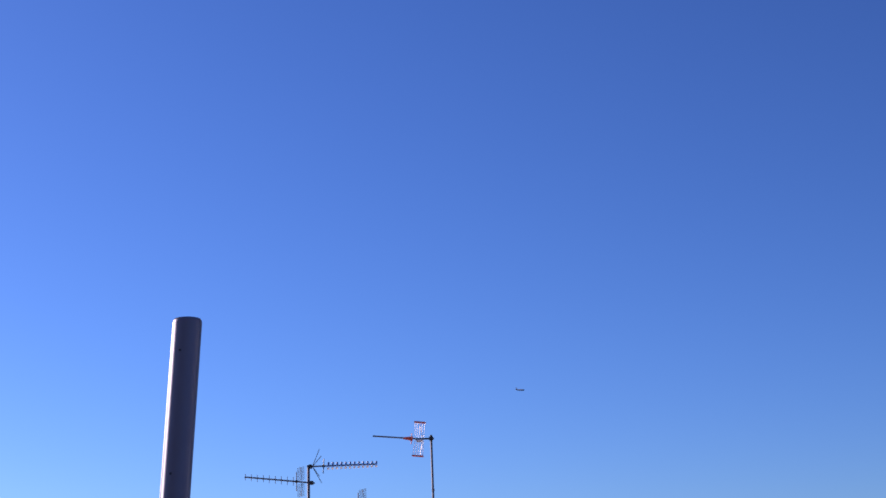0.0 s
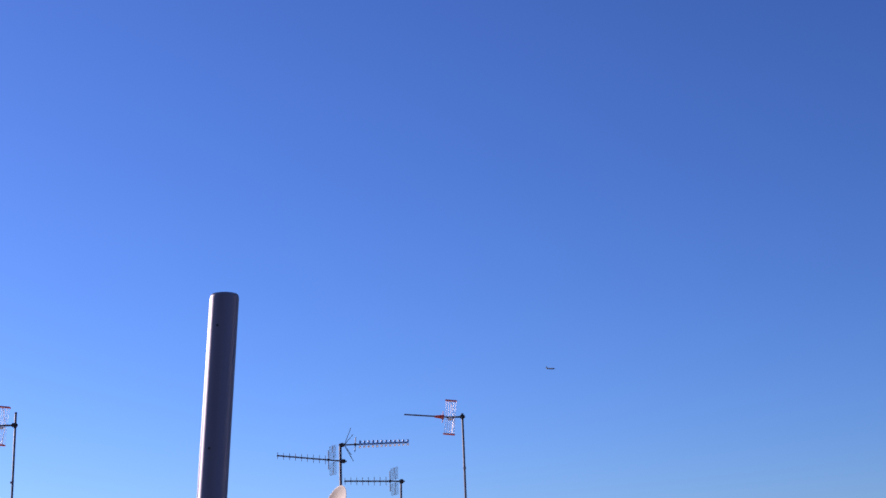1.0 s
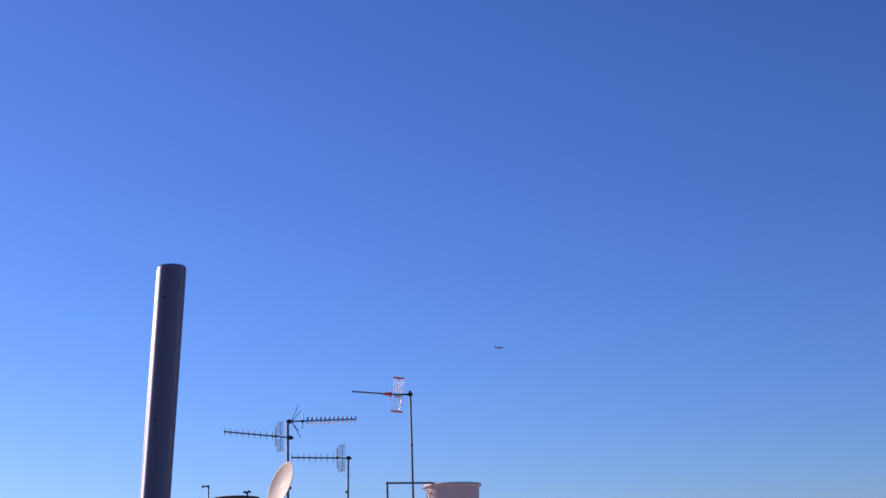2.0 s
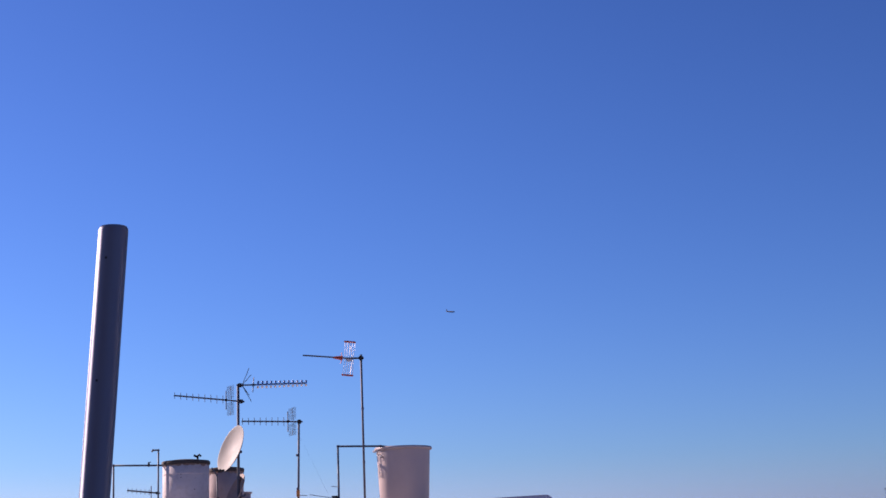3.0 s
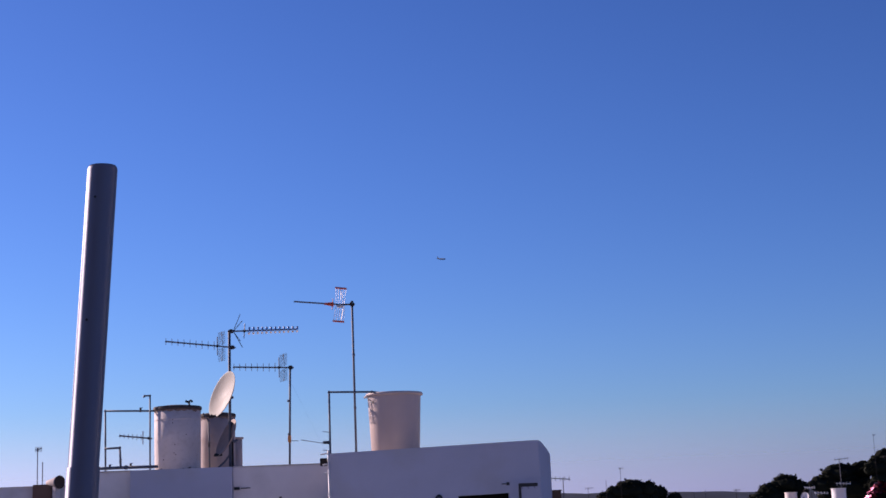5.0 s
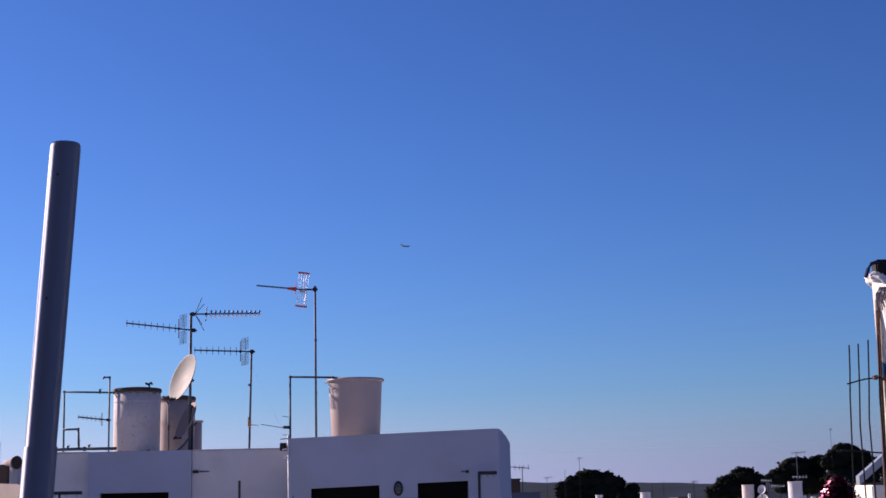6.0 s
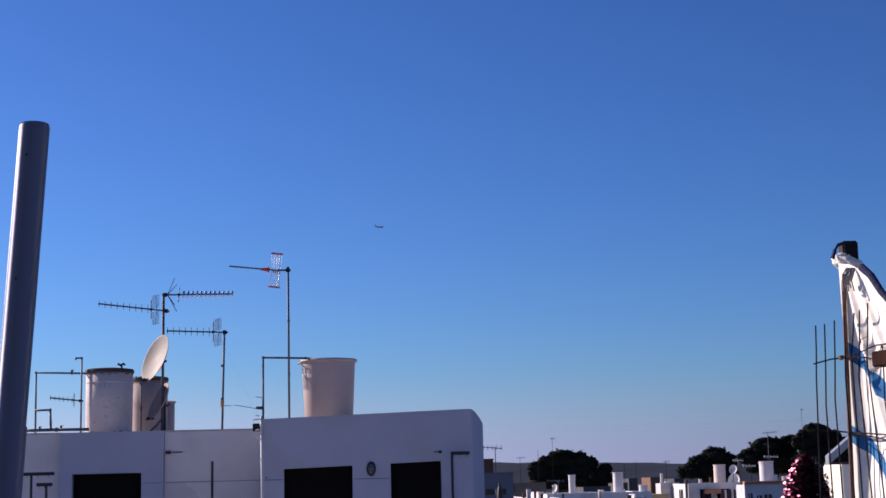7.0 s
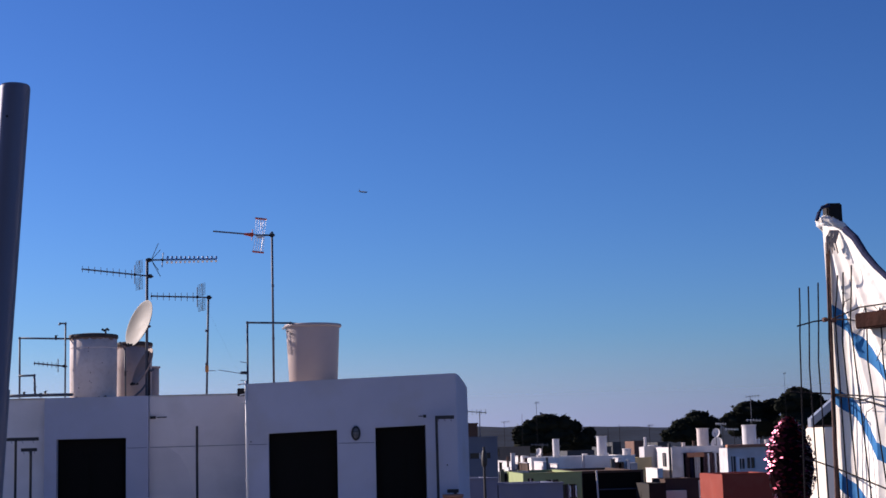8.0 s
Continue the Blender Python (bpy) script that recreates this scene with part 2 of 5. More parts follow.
def lathe(profile, seg=32, bm=None, cx=0.0, cy=0.0, wob=0.0):
    """A turned body from (radius, height) pairs."""
    bm = bm or bmesh.new()
    rings = []
    for r, z in profile:
        if r < 1e-6:
            rings.append([bm.verts.new((cx, cy, z))])
        else:
            rings.append([bm.verts.new((cx + r * (1 + wob * math.sin(3 * a + z)) * math.cos(a), cy + r * math.sin(a), z)) for a in (2 * math.pi * k / seg for k in range(seg))])
    for a, b in zip(rings, rings[1:]):
        if len(a) == 1 and len(b) == 1:
            continue
        for k in range(seg):
            q = (k + 1) % seg
            f = [a[k % len(a)], a[q % len(a)], b[q % len(b)], b[k % len(b)]]
            f = list(dict.fromkeys(f))
            if len(f) > 2:
                bm.faces.new(f)
    return bm


def pierced_wall(x0, x1, z0, z1, y, t, holes, shear=0.0, xs=0.0):
    """A wall in the plane y, t thick towards +y, with openings (x0, x1, z0, z1) right through it."""
    bm = bmesh.new()
    xsn = sorted({x0, x1, *[h[0] for h in holes], *[h[1] for h in holes]})
    zsn = sorted({z0, z1, *[h[2] for h in holes], *[h[3] for h in holes]})
    grid = {}

    def v(i, j, k):
        if (i, j, k) not in grid:
            grid[i, j, k] = bm.verts.new((xsn[i], y + k * t, zsn[j] + shear * (xsn[i] - xs)))
        return grid[i, j, k]

    def solid(i, j):
        if not (0 <= i < len(xsn) - 1 and 0 <= j < len(zsn) - 1):
            return False
        cx, cz = (xsn[i] + xsn[i + 1]) / 2, (zsn[j] + zsn[j + 1]) / 2
        return not any(h[0] < cx < h[1] and h[2] < cz < h[3] for h in holes)

    for i in range(len(xsn) - 1):
        for j in range(len(zsn) - 1):
            if not solid(i, j):
                continue
            bm.faces.new((v(i, j, 0), v(i + 1, j, 0), v(i + 1, j + 1, 0), v(i, j + 1, 0)))
            bm.faces.new((v(i, j, 1), v(i, j + 1, 1), v(i + 1, j + 1, 1), v(i + 1, j, 1)))
            for ok, e in ((solid(i - 1, j), ((i, j), (i, j + 1))), (solid(i + 1, j), ((i + 1, j + 1), (i + 1, j))),
                          (solid(i, j - 1), ((i + 1, j), (i, j))), (solid(i, j + 1), ((i, j + 1), (i + 1, j + 1)))):
                if not ok:
                    (a, b), (c, d) = e
                    bm.faces.new((v(a, b, 0), v(a, b, 1), v(c, d, 1), v(c, d, 0))[::-1])
    bmesh.ops.recalc_face_normals(bm, faces=bm.faces)
    return bm


# ---- ground and far hills ----
bm = bmesh.new()
bmesh.ops.create_grid(bm, x_segments=40, y_segments=40, size=2400)
solo("ground", bm, EARTH, "dry earth and streets under the town", "ground", "structure")

bm = bmesh.new()
rows = []
for j in range(7):
    row = []
    for i in range(161):
        x = -900 + i * 11.5
        top = 8.45 + 900 * (0.0095 - 0.0055 * (x / 900 + 0.15)) + 3.0 * noise.noise((x * 0.006, 0, 0)) + 1.2 * noise.noise((x * 0.05, 3, 0))
        s = j / 6
        row.append(bm.verts.new((x, 700 + 240 * s, top * math.sin(s * math.pi / 2))))
    rows.append(row)
for a, b in zip(rows, rows[1:]):
    for i in range(160):
        bm.faces.new((a[i], a[i + 1], b[i + 1], b[i]))
solo("hill", bm, HILL, "long low scrub covered hill on the horizon", "hill", "structure", True)

# low haze over the plain, lit by the sun, thinning upwards
haze_mat = bpy.data.materials.new("thin_haze")
haze_mat.use_nodes = True
ht = haze_mat.node_tree
ht.nodes.remove(ht.nodes["Principled BSDF"])
pos = ht.nodes.new("ShaderNodeTexCoord")
sep = ht.nodes.new("ShaderNodeSeparateXYZ")
thin = ht.nodes.new("ShaderNodeMapRange")
thin.interpolation_type = "SMOOTHSTEP"
for k, v in ((1, 10.0), (2, 190.0), (3, 0.62), (4, 0.0)):
    thin.inputs[k].default_value = v
fog, clear, veil = (ht.nodes.new(n) for n in ("ShaderNodeBsdfTranslucent", "ShaderNodeBsdfTransparent", "ShaderNodeMixShader"))
fog.inputs[0].default_value = (0.33, 0.4, 0.69, 1)
ht.links.new(pos.outputs["Object"], sep.inputs[0])
ht.links.new(sep.outputs[2], thin.inputs[0])
ht.links.new(thin.outputs[0], veil.inputs[0])
ht.links.new(clear.outputs[0], veil.inputs[1])
ht.links.new(fog.outputs[0], veil.inputs[2])
ht.links.new(veil.outputs[0], ht.nodes["Material Output"].inputs[0])
bm = bmesh.new()
foot, brim = [[bm.verts.new((2350 * math.cos(a), 2350 * math.sin(a), z)) for a in (2 * math.pi * k / 96 for k in range(96))] for z in (0.0, 195.0)]
for k in range(96):
    bm.faces.new((foot[k - 1], foot[k], brim[k], brim[k - 1]))
solo("backdrop", bm, haze_mat, "thin mauve haze lying over the horizon", "haze", "structure", True)

# ---- own roof terrace, below the view ----
TZ = 6.85
solo("floor", block(-6, 8, -5, 7.2, TZ - 0.25, TZ, 0.01), PAVING, "dark grey tiled roof terrace floor", "floor", "structure")
solo("wall_south", block(-6, 8, 7.0, 7.2, TZ + 0.002, TZ + 0.75, 0.015), WHITE, "low white terrace parapet wall", "wall", "structure")
solo("wall_lower", block(-5.9, 7.9, -4.9, 7.1, 0, TZ - 0.252), WHITE, "white house wall under the terrace", "wall", "structure")

# ---- aluminium pole on the terrace ----
PB, PT = Vector((-0.725, 2.86, TZ)), Vector((-0.590, 2.86, 9.172))
pole = thing("metal_pole", PB, "brushed aluminium tube pole standing on the terrace", "pole")
axis = PT - PB
R0 = 0.0297
bm = bmesh.new()
side = Vector((1, 0, 0))
rings = []
for h, r in ((0, R0), (0.25, R0), (0.5, R0), (0.75, R0), (1 - 0.004, R0), (1 - 0.0015, R0 - 0.001), (1, R0 - 0.003), (1.0, R0 - 0.006), (0.97, R0 - 0.006)):
    rings.append([bm.verts.new(axis * h + Vector((r * math.cos(a), r * math.sin(a), 0))) for a in (2 * math.pi * k / 48 for k in range(48))])
for a, b in zip(rings, rings[1:]):
    for k in range(48):
        bm.faces.new((a[k], a[(k + 1) % 48], b[(k + 1) % 48], b[k]))
bm.faces.new(rings[-1])
part("tube", bm, ALU, pole, smooth=True)
facing = Vector((0.2, -0.98, 0)).normalized()
across = Vector((0.98, 0.2, 0)).normalized()
for hz, ax, rad in ((9.103, -0.0105, 0.0026), (8.857, -0.0115, 0.0026)):
    n = (facing * math.sqrt(R0 ** 2 - ax ** 2) + across * ax).normalized()
    c = axis * ((hz - TZ) / axis.z) + n * R0
    part("screw_hole", tube([c - n * 0.004, c + n * 0.0006], rad, 10), BLACKPL, pole, "small dark drilled hole")
bm = bmesh.new()
bmesh.ops.create_circle(bm, segments=40, radius=R0 + 0.0022)
ring0 = list(bm.verts)
for v in ring0:
    v.co = v.co + axis * ((8.2 - TZ) / axis.z)
ex = bmesh.ops.extrude_edge_only(bm, edges=list(bm.edges))
for g in ex["geom"]:
    if isinstance(g, bmesh.types.BMVert):
        g.co += axis * ((8.572 - 8.2) / axis.z)
part("sleeve", bm, ALU, pole, "outer aluminium sleeve", True)
part("foot_plate", block(-0.09, 0.09, -0.09, 0.09, 0, 0.012, 0.003), GALV, pole)

# ---- house with the two dark doorways ----
BY, SH = 24.0, 0.029
EZB = 6.5   # floor of its terrace
hb = thing("roof_house", (0, 0, 0), "whitewashed rooftop house with blunt corner and dark doorways", "house")
D1, D2 = (-0.955, 0.162), (0.785, 1.617)
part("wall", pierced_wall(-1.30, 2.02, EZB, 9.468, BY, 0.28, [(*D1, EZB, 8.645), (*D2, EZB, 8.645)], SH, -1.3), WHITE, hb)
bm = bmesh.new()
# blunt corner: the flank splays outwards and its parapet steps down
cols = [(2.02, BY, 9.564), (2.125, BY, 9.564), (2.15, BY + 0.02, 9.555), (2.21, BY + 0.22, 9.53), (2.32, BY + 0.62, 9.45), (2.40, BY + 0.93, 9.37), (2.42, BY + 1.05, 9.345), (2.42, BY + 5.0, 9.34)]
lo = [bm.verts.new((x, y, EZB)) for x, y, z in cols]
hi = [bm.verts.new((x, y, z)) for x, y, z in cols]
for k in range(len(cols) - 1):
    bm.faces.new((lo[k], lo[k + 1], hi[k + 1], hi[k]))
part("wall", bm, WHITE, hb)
bm = bmesh.new()
hi = [bm.verts.new(c) for c in cols]
inn = [bm.verts.new((2.02, max(y, BY + 0.28), z)) for x, y, z in cols]
for k in range(len(cols) - 1):
    ring = [hi[k], hi[k + 1], inn[k + 1]] + ([inn[k]] if (inn[k].co - inn[k + 1].co).length > 1e-5 else [])
    bm.faces.new(ring)
part("parapet_top", bm, WHITE, hb)
part("wall", block(-1.30, -1.05, BY + 0.284, BY + 5.0, EZB, 9.46), WHITE, hb)
part("roof", block(-1.046, 2.016, BY + 0.284, BY + 5.0, 9.15, 9.40), ROOFTOP, hb)
part("wall", block(-1.30, 2.3, BY + 5.004, BY + 5.25, EZB, 9.44), WHITE, hb)
# door leaves take the dark of their doorways as base colour
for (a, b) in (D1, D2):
    d = part("door", block(a + 0.002, b - 0.002, BY + 0.16, BY + 0.2, EZB, 8.64, 0, None, SH, -1.3), SHADEBLACK, hb, "door set back in its opening, coloured black with its shade")
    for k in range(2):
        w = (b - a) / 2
        part("panel", block(a + w * k + 0.09, a + w * (k + 1) - 0.09, BY + 0.145, BY + 0.157, EZB + 0.9, 8.45, 0.004, None, SH, -1.3), SHADEBLACK, d)
    part("lintel", block(a - 0.02, b + 0.02, BY - 0.004, BY - 0.0005, 8.640, 8.652, 0, None, SH, -1.3), GREYWALL, hb)
lamp = thing("wall_lamp", (0.467, BY, 8.62), "oval bulkhead lamp with dark frame on white wall", "lamp")
bm = lathe([(0.0, 0.05), (0.035, 0.048), (0.055, 0.035), (0.062, 0.02)], 24)
bmesh.ops.rotate(bm, verts=bm.verts, matrix=Matrix.Rotation(radians(90), 3, "X"))
bmesh.ops.scale(bm, verts=bm.verts, vec=(0.85, 1, 1.5))
part("glass", bm, mat("frosted_glass", (0.1, 0.1, 0.105), 0.35, bump=0), lamp, smooth=True)
bm = lathe([(0.058, 0.03), (0.075, 0.034), (0.085, 0.02), (0.085, 0.0), (0.0, 0.0)], 24)
bmesh.ops.rotate(bm, verts=bm.verts, matrix=Matrix.Rotation(radians(90), 3, "X"))
bmesh.ops.scale(bm, verts=bm.verts, vec=(0.9, 1, 1.42))
part("frame", bm, BLACKPL, lamp, smooth=True)
for z in (-0.03, 0.03):
    part("guard_bar", tube([(-0.06, -0.04, z), (0, -0.056, z), (0.06, -0.04, z)], 0.004, 6), BLACKPL, lamp)
dp = thing("downpipe", (-1.315, BY - 0.03, EZB), "white plastic downpipe on the house corner", "pipe")
part("tube", tube([(0.03, 0, 0), (0.01, 0, 1.5), (0, 0, 3.02)], 0.017, 12), WHITEPIPE, dp, smooth=True)
for z in (0.5, 1.4, 2.3, 2.85):
    part("clip", lathe([(0.019, z), (0.024, z), (0.024, z + 0.03), (0.019, z + 0.03)], 12), WHITEPIPE, dp)
for z, l in ((2.80, 0.10), (2.97, 0.13), (2.66, 0.09)):
    part("insulator", tube([(-0.02, 0, z), (-l, 0, z - 0.015)], 0.012, 8), WHITEPIPE, dp, "white cable insulator")
jb = thing("cable_box", (-1.40, BY + 0.06, 9.27), "small dark cable junction box beside the parapet", "box")
part("body", block(-0.06, 0.06, -0.03, 0.03, 0, 0.13, 0.01), BLACKPL, jb)
part("bracket", block(0.061, 0.0995, -0.045, -0.02, 0.04, 0.09), GALV, jb)
part("cover", block(-0.05, 0.05, -0.036, -0.031, 0.01, 0.12, 0.002), TIMBER, jb)


def line_post(at, h, arm, label, drop=0.0):
    t = thing("clothes_line_post", at, label, "post", "clothes line posts")
    part("post", tube([(0, 0, 0), (0, 0, h)], 0.022, 10), BLACKPL, t)
    if arm:
        part("arm", block(arm[0], arm[1], -0.02, 0.02, h - 0.035, h + 0.022, 0.004), BLACKPL, t)
        n = 3
        for k in range(n):
            x = arm[0] + (arm[1] - arm[0]) * (k + 0.5) / n
            part("hook", tube([(x, 0, h - 0.035), (x, 0, h - 0.06), (x + 0.012, 0, h - 0.07)], 0.004, 6), WIRE, t)
    part("foot", block(-0.06, 0.06, -0.06, 0.06, 0, 0.01, 0.002), BLACKPL, t)
    return t


line_post((1.778, 23.75, EZB), 2.345, (-0.02, 0.29), "black steel clothes line post with one arm at the wall")
line_post((2.05, 23.72, EZB), 1.155, (-0.13, 0.06), "short black steel post with a small arm")
line_post((-2.21, 25.1, EZB), 2.32, None, "plain black steel clothes line post on the terrace")
line_post((-5.23, 25.1, EZB), 2.18, (-0.16, 0.38), "black steel clothes line post with a T arm")
line_post((-4.94, 24.9, EZB), 2.0, (-0.16, 0.10), "black steel clothes line post with short T arm")
# joint line of the walls, made as thin tubes that stop at the doors
for pts in ([(-1.28, BY - 0.004, 8.48), (-0.975, BY - 0.004, 8.478)], [(0.185, BY - 0.004, 8.465), (0.765, BY - 0.004, 8.46)], [(-3.12, 26.145, 8.48), (-2.2, 26.145, 8.482), (-1.32, 26.145, 8.485)], [(-3.50, 25.996, 8.48), (-3.16, 25.996, 8.48)]):
    solo("wall_joint", tube(pts, 0.0045, 6), PIPE, "thin dark grey tube standing in for a joint in the wall", "cable", group="wall cables")
s = thing("wall_bracket", (1.60, BY, 8.87), "small dark iron bracket on the white wall", "bracket")
part("arm", tube([(0, 0, 0), (-0.10, -0.03, 0.0)], 0.008, 6), BLACKPL, s)
part("plate", block(-0.02, 0.03, -0.008, 0.0, -0.025, 0.025, 0.002), BLACKPL, s)
s = thing("wall_bracket", (-2.86, 26.145, 9.00), "dark iron line tensioner on the beige wall", "bracket")
part("body", block(-0.26, -0.16, -0.05, 0.0, -0.022, 0.028, 0.004), BLACKPL, s)
part("arm", tube([(-0.14, -0.02, 0.003), (0.03, -0.02, 0.006)], 0.009, 6), BLACKPL, s)
pot = thing("flower_pot", (2.0, 23.55, EZB), "terracotta pot on a stand by the wall", "pot")
part("stand", tube([(0, 0, 0), (0, 0, 0.86)], 0.03, 10), BLACKPL, pot)
part("body", lathe([(0, 0.86), (0.11, 0.86), (0.16, 1.06), (0.17, 1.06), (0.17, 1.10), (0.14, 1.10), (0.12, 1.0), (0, 1.0)], 20), TERRACOTTA, pot, smooth=True)

# ---- older roof house with the water tanks ----
AY, RZ, AL = 26.0, 9.345, -5.92
ha = thing("old_roof_house", (0, 0, 0), "older beige and white rooftop house with one dark doorway", "house")
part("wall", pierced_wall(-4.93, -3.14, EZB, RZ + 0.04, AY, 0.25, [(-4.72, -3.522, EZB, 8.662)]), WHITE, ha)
part("wall", block(-3.138, -1.304, AY + 0.15, AY + 0.4, EZB, RZ + 0.03, 0.01), BEIGE, ha, "stained beige wall")
part("wall", block(AL, -4.932, AY + 0.15, AY + 0.4, EZB, RZ + 0.03, 0.01), BEIGE, ha, "stained beige wall")
part("wall", block(AL, AL + 0.25, AY + 0.404, AY + 5.796, EZB, RZ - 0.254), BEIGE, ha)
part("wall", block(AL, -1.31, AY + 5.8, AY + 6.0, EZB, RZ), BEIGE, ha)
part("roof", block(AL, -1.31, AY + 0.404, AY + 5.8, RZ - 0.25, RZ), ROOFTOP, ha)
part("roof", block(-4.928, -3.142, AY + 0.254, AY + 0.40, RZ - 0.25, RZ - 0.004), ROOFTOP, ha)
# curved patch of reflected light, laid on the wall as a paler skin
bm = bmesh.new()
edge = [(-3.139, 8.513), (-2.804, 8.475), (-2.607, 8.331), (-2.46, 8.07), (-2.333, 7.555), (-2.294, EZB + 0.01), (-3.13, EZB + 0.01)]
low = [bm.verts.new((x, AY + 0.149, z)) for x, z in edge]
top = [bm.verts.new((x, AY + 0.146, z)) for x, z in edge]
bm.faces.new(top)
for k in range(len(edge)):
    bm.faces.new((top[k], low[k], low[k - 1], top[k - 1]))
part("glow_patch", bm, GLOWPATCH, ha, "reflected glow painted on the beige plaster")
# this leaf too is coloured with the doorway's shade
d = part("door", block(-4.718, -3.524, AY + 0.15, AY + 0.19, EZB, 8.66), SHADEBLACK, ha, "door set back in its opening, coloured black with its shade")
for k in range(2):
    part("panel", block(-4.66 + 0.58 * k, -4.17 + 0.58 * k, AY + 0.135, AY + 0.147, EZB + 0.9, 8.5, 0.004), SHADEBLACK, d)
part("coping", block(AL, -4.934, AY + 0.12, AY + 0.43, RZ + 0.033, RZ + 0.05, 0.005), ROOFTOP, ha)
part("coping", block(-3.136, -1.31, AY + 0.12, AY + 0.43, RZ + 0.033, RZ + 0.05, 0.005), ROOFTOP, ha)
solo("floor_roof", block(-12, 4.5, 20.5, 33, EZB - 0.3, EZB - 0.003), ROOFTILE, "tiled flat roof under the rooftop houses", "floor", "structure")
solo("wall_block", block(-11.9, 4.4, 20.6, 32.9, 0, EZB - 0.304), WHITE, "white apartment block under the rooftop houses", "wall", "structure")


def tank(at, r, h, label, lid=True, valve=False, seams=True, skin=None):
    t = thing("water_tank", at, label, "tank", "roof water tanks")
    part("body", lathe([(0, 0), (r * 0.97, 0), (r * 0.985, 0.02), (r, h * 0.5), (r, h - 0.03), (r * 0.94, h - 0.03), (0, h - 0.03)], 40, wob=0.004), skin or CEMENT, t, smooth=False)
    for p in t.children:
        for f in p.data.polygons:
            f.use_smooth = abs(f.normal.z) < 0.5
    if lid:
        part("lid", lathe([(r * 0.9, h - 0.055), (r * 1.035, h - 0.055), (r * 1.05, h - 0.04), (r * 1.05, h + 0.0), (r * 1.0, h + 0.02), (r * 0.5, h + 0.045), (0, h + 0.05)], 40), CEMENTLID, t, "dark weathered lid", True)
    if seams:
        part("band", lathe([(r * 1.001, h * 0.80), (r * 1.006, h * 0.80), (r * 1.006, h * 0.815), (r * 1.001, h * 0.815)], 40), CEMENT, t)
    if valve:
        v = part("valve", tube([(0.22, 0, h + 0.02), (0.22, 0, h + 0.12)], 0.018, 8), BLACKPL, t, "dark float valve")
        part("tap", tube([(0.15, 0, h + 0.125), (0.20, 0, h + 0.10), (0.25, 0, h + 0.13), (0.28, 0, h + 0.10)], 0.022, 8), BLACKPL, v)
    return t


def grime(t, r, z0, reach, seed, up=True):
    """A ragged skin of dirt round a tank, creeping up from its foot or dripping from its lid."""
    bm = bmesh.new()
    n = 96
    fixed, ragged = [], []
    for k in range(n):
        a = 2 * math.pi * k / n
        q = abs(noise.noise((3 * math.cos(a), 3 * math.sin(a), seed))) * 1.3 + 0.5 * abs(noise.noise((11 * math.cos(a), 11 * math.sin(a), seed)))
        d = reach * min(1.0, 0.12 + q)
        fixed.append(bm.verts.new((r * math.cos(a), r * math.sin(a), z0)))
        ragged.append(bm.verts.new((r * math.cos(a), r * math.sin(a), z0 + (d if up else -d))))
    for k in range(n):
        quad = (fixed[k - 1], fixed[k], ragged[k], ragged[k - 1])
        bm.faces.new(quad if up else quad[::-1])
    part("grime", bm, GRIME, t, "dark rusty dirt", True)


old = tank((-4.32, 27.45, RZ), 0.43, 1.225, "stained grey fibre cement water tank with dark lid", valve=True)
grime(old, 0.4335, 0.025, 0.1, 3.0)
grime(old, 0.4335, 1.175, 0.055, 8.0, False)
for a, z in ((-93, 0.98), (-93, 0.92), (-88, 0.52), (-90, 0.37), (-86, 0.34), (-60, 0.7), (-118, 0.25)):
    part("bolt", tube([(0.42 * math.cos(radians(a)), 0.42 * math.sin(radians(a)), z), (0.442 * math.cos(radians(a)), 0.442 * math.sin(radians(a)), z)], 0.008, 8), DARKRUST, old, "small rusted bolt")
old = tank((-3.70, 28.4, RZ), 0.34, 1.13, "smaller weathered cement water tank with dark lid", skin=OLDCEMENT, seams=False)
grime(old, 0.343, 1.08, 0.07, 5.0, False)
old = tank((-3.44, 28.9, RZ), 0.16, 0.72, "narrow grey cement cistern beside the tanks", lid=False, skin=OLDCEMENT, seams=False)
part("rim", lathe([(0.158, 0.67), (0.185, 0.68), (0.19, 0.71), (0.16, 0.715), (0.0, 0.715)], 28), OLDCEMENT, old)
tub = thing("water_tank", (-0.232, 26.0, 9.42), "cream plastic tub tank tapering to its foot", "tank", "roof water tanks")
body = part("body", lathe([(0, 0), (0.40, 0), (0.425, 0.03), (0.475, 1.10), (0.475, 1.13)], 48), TUB, tub, smooth=True)
part("rim", lathe([(0.47, 1.105), (0.51, 1.11), (0.515, 1.135), (0.505, 1.16), (0.45, 1.165), (0.2, 1.175), (0, 1.18)], 48), TUB, tub, smooth=True)
part("inlet", tube([(-0.47, -0.12, 1.06), (-0.38, -0.34, 0.98)], 0.014, 8), GALV, tub)
part("fitting", tube([(-0.53, -0.05, 1.10), (-0.36, -0.2, 1.12)], 0.022, 10), WHITEPIPE, tub, "white pipe fitting")


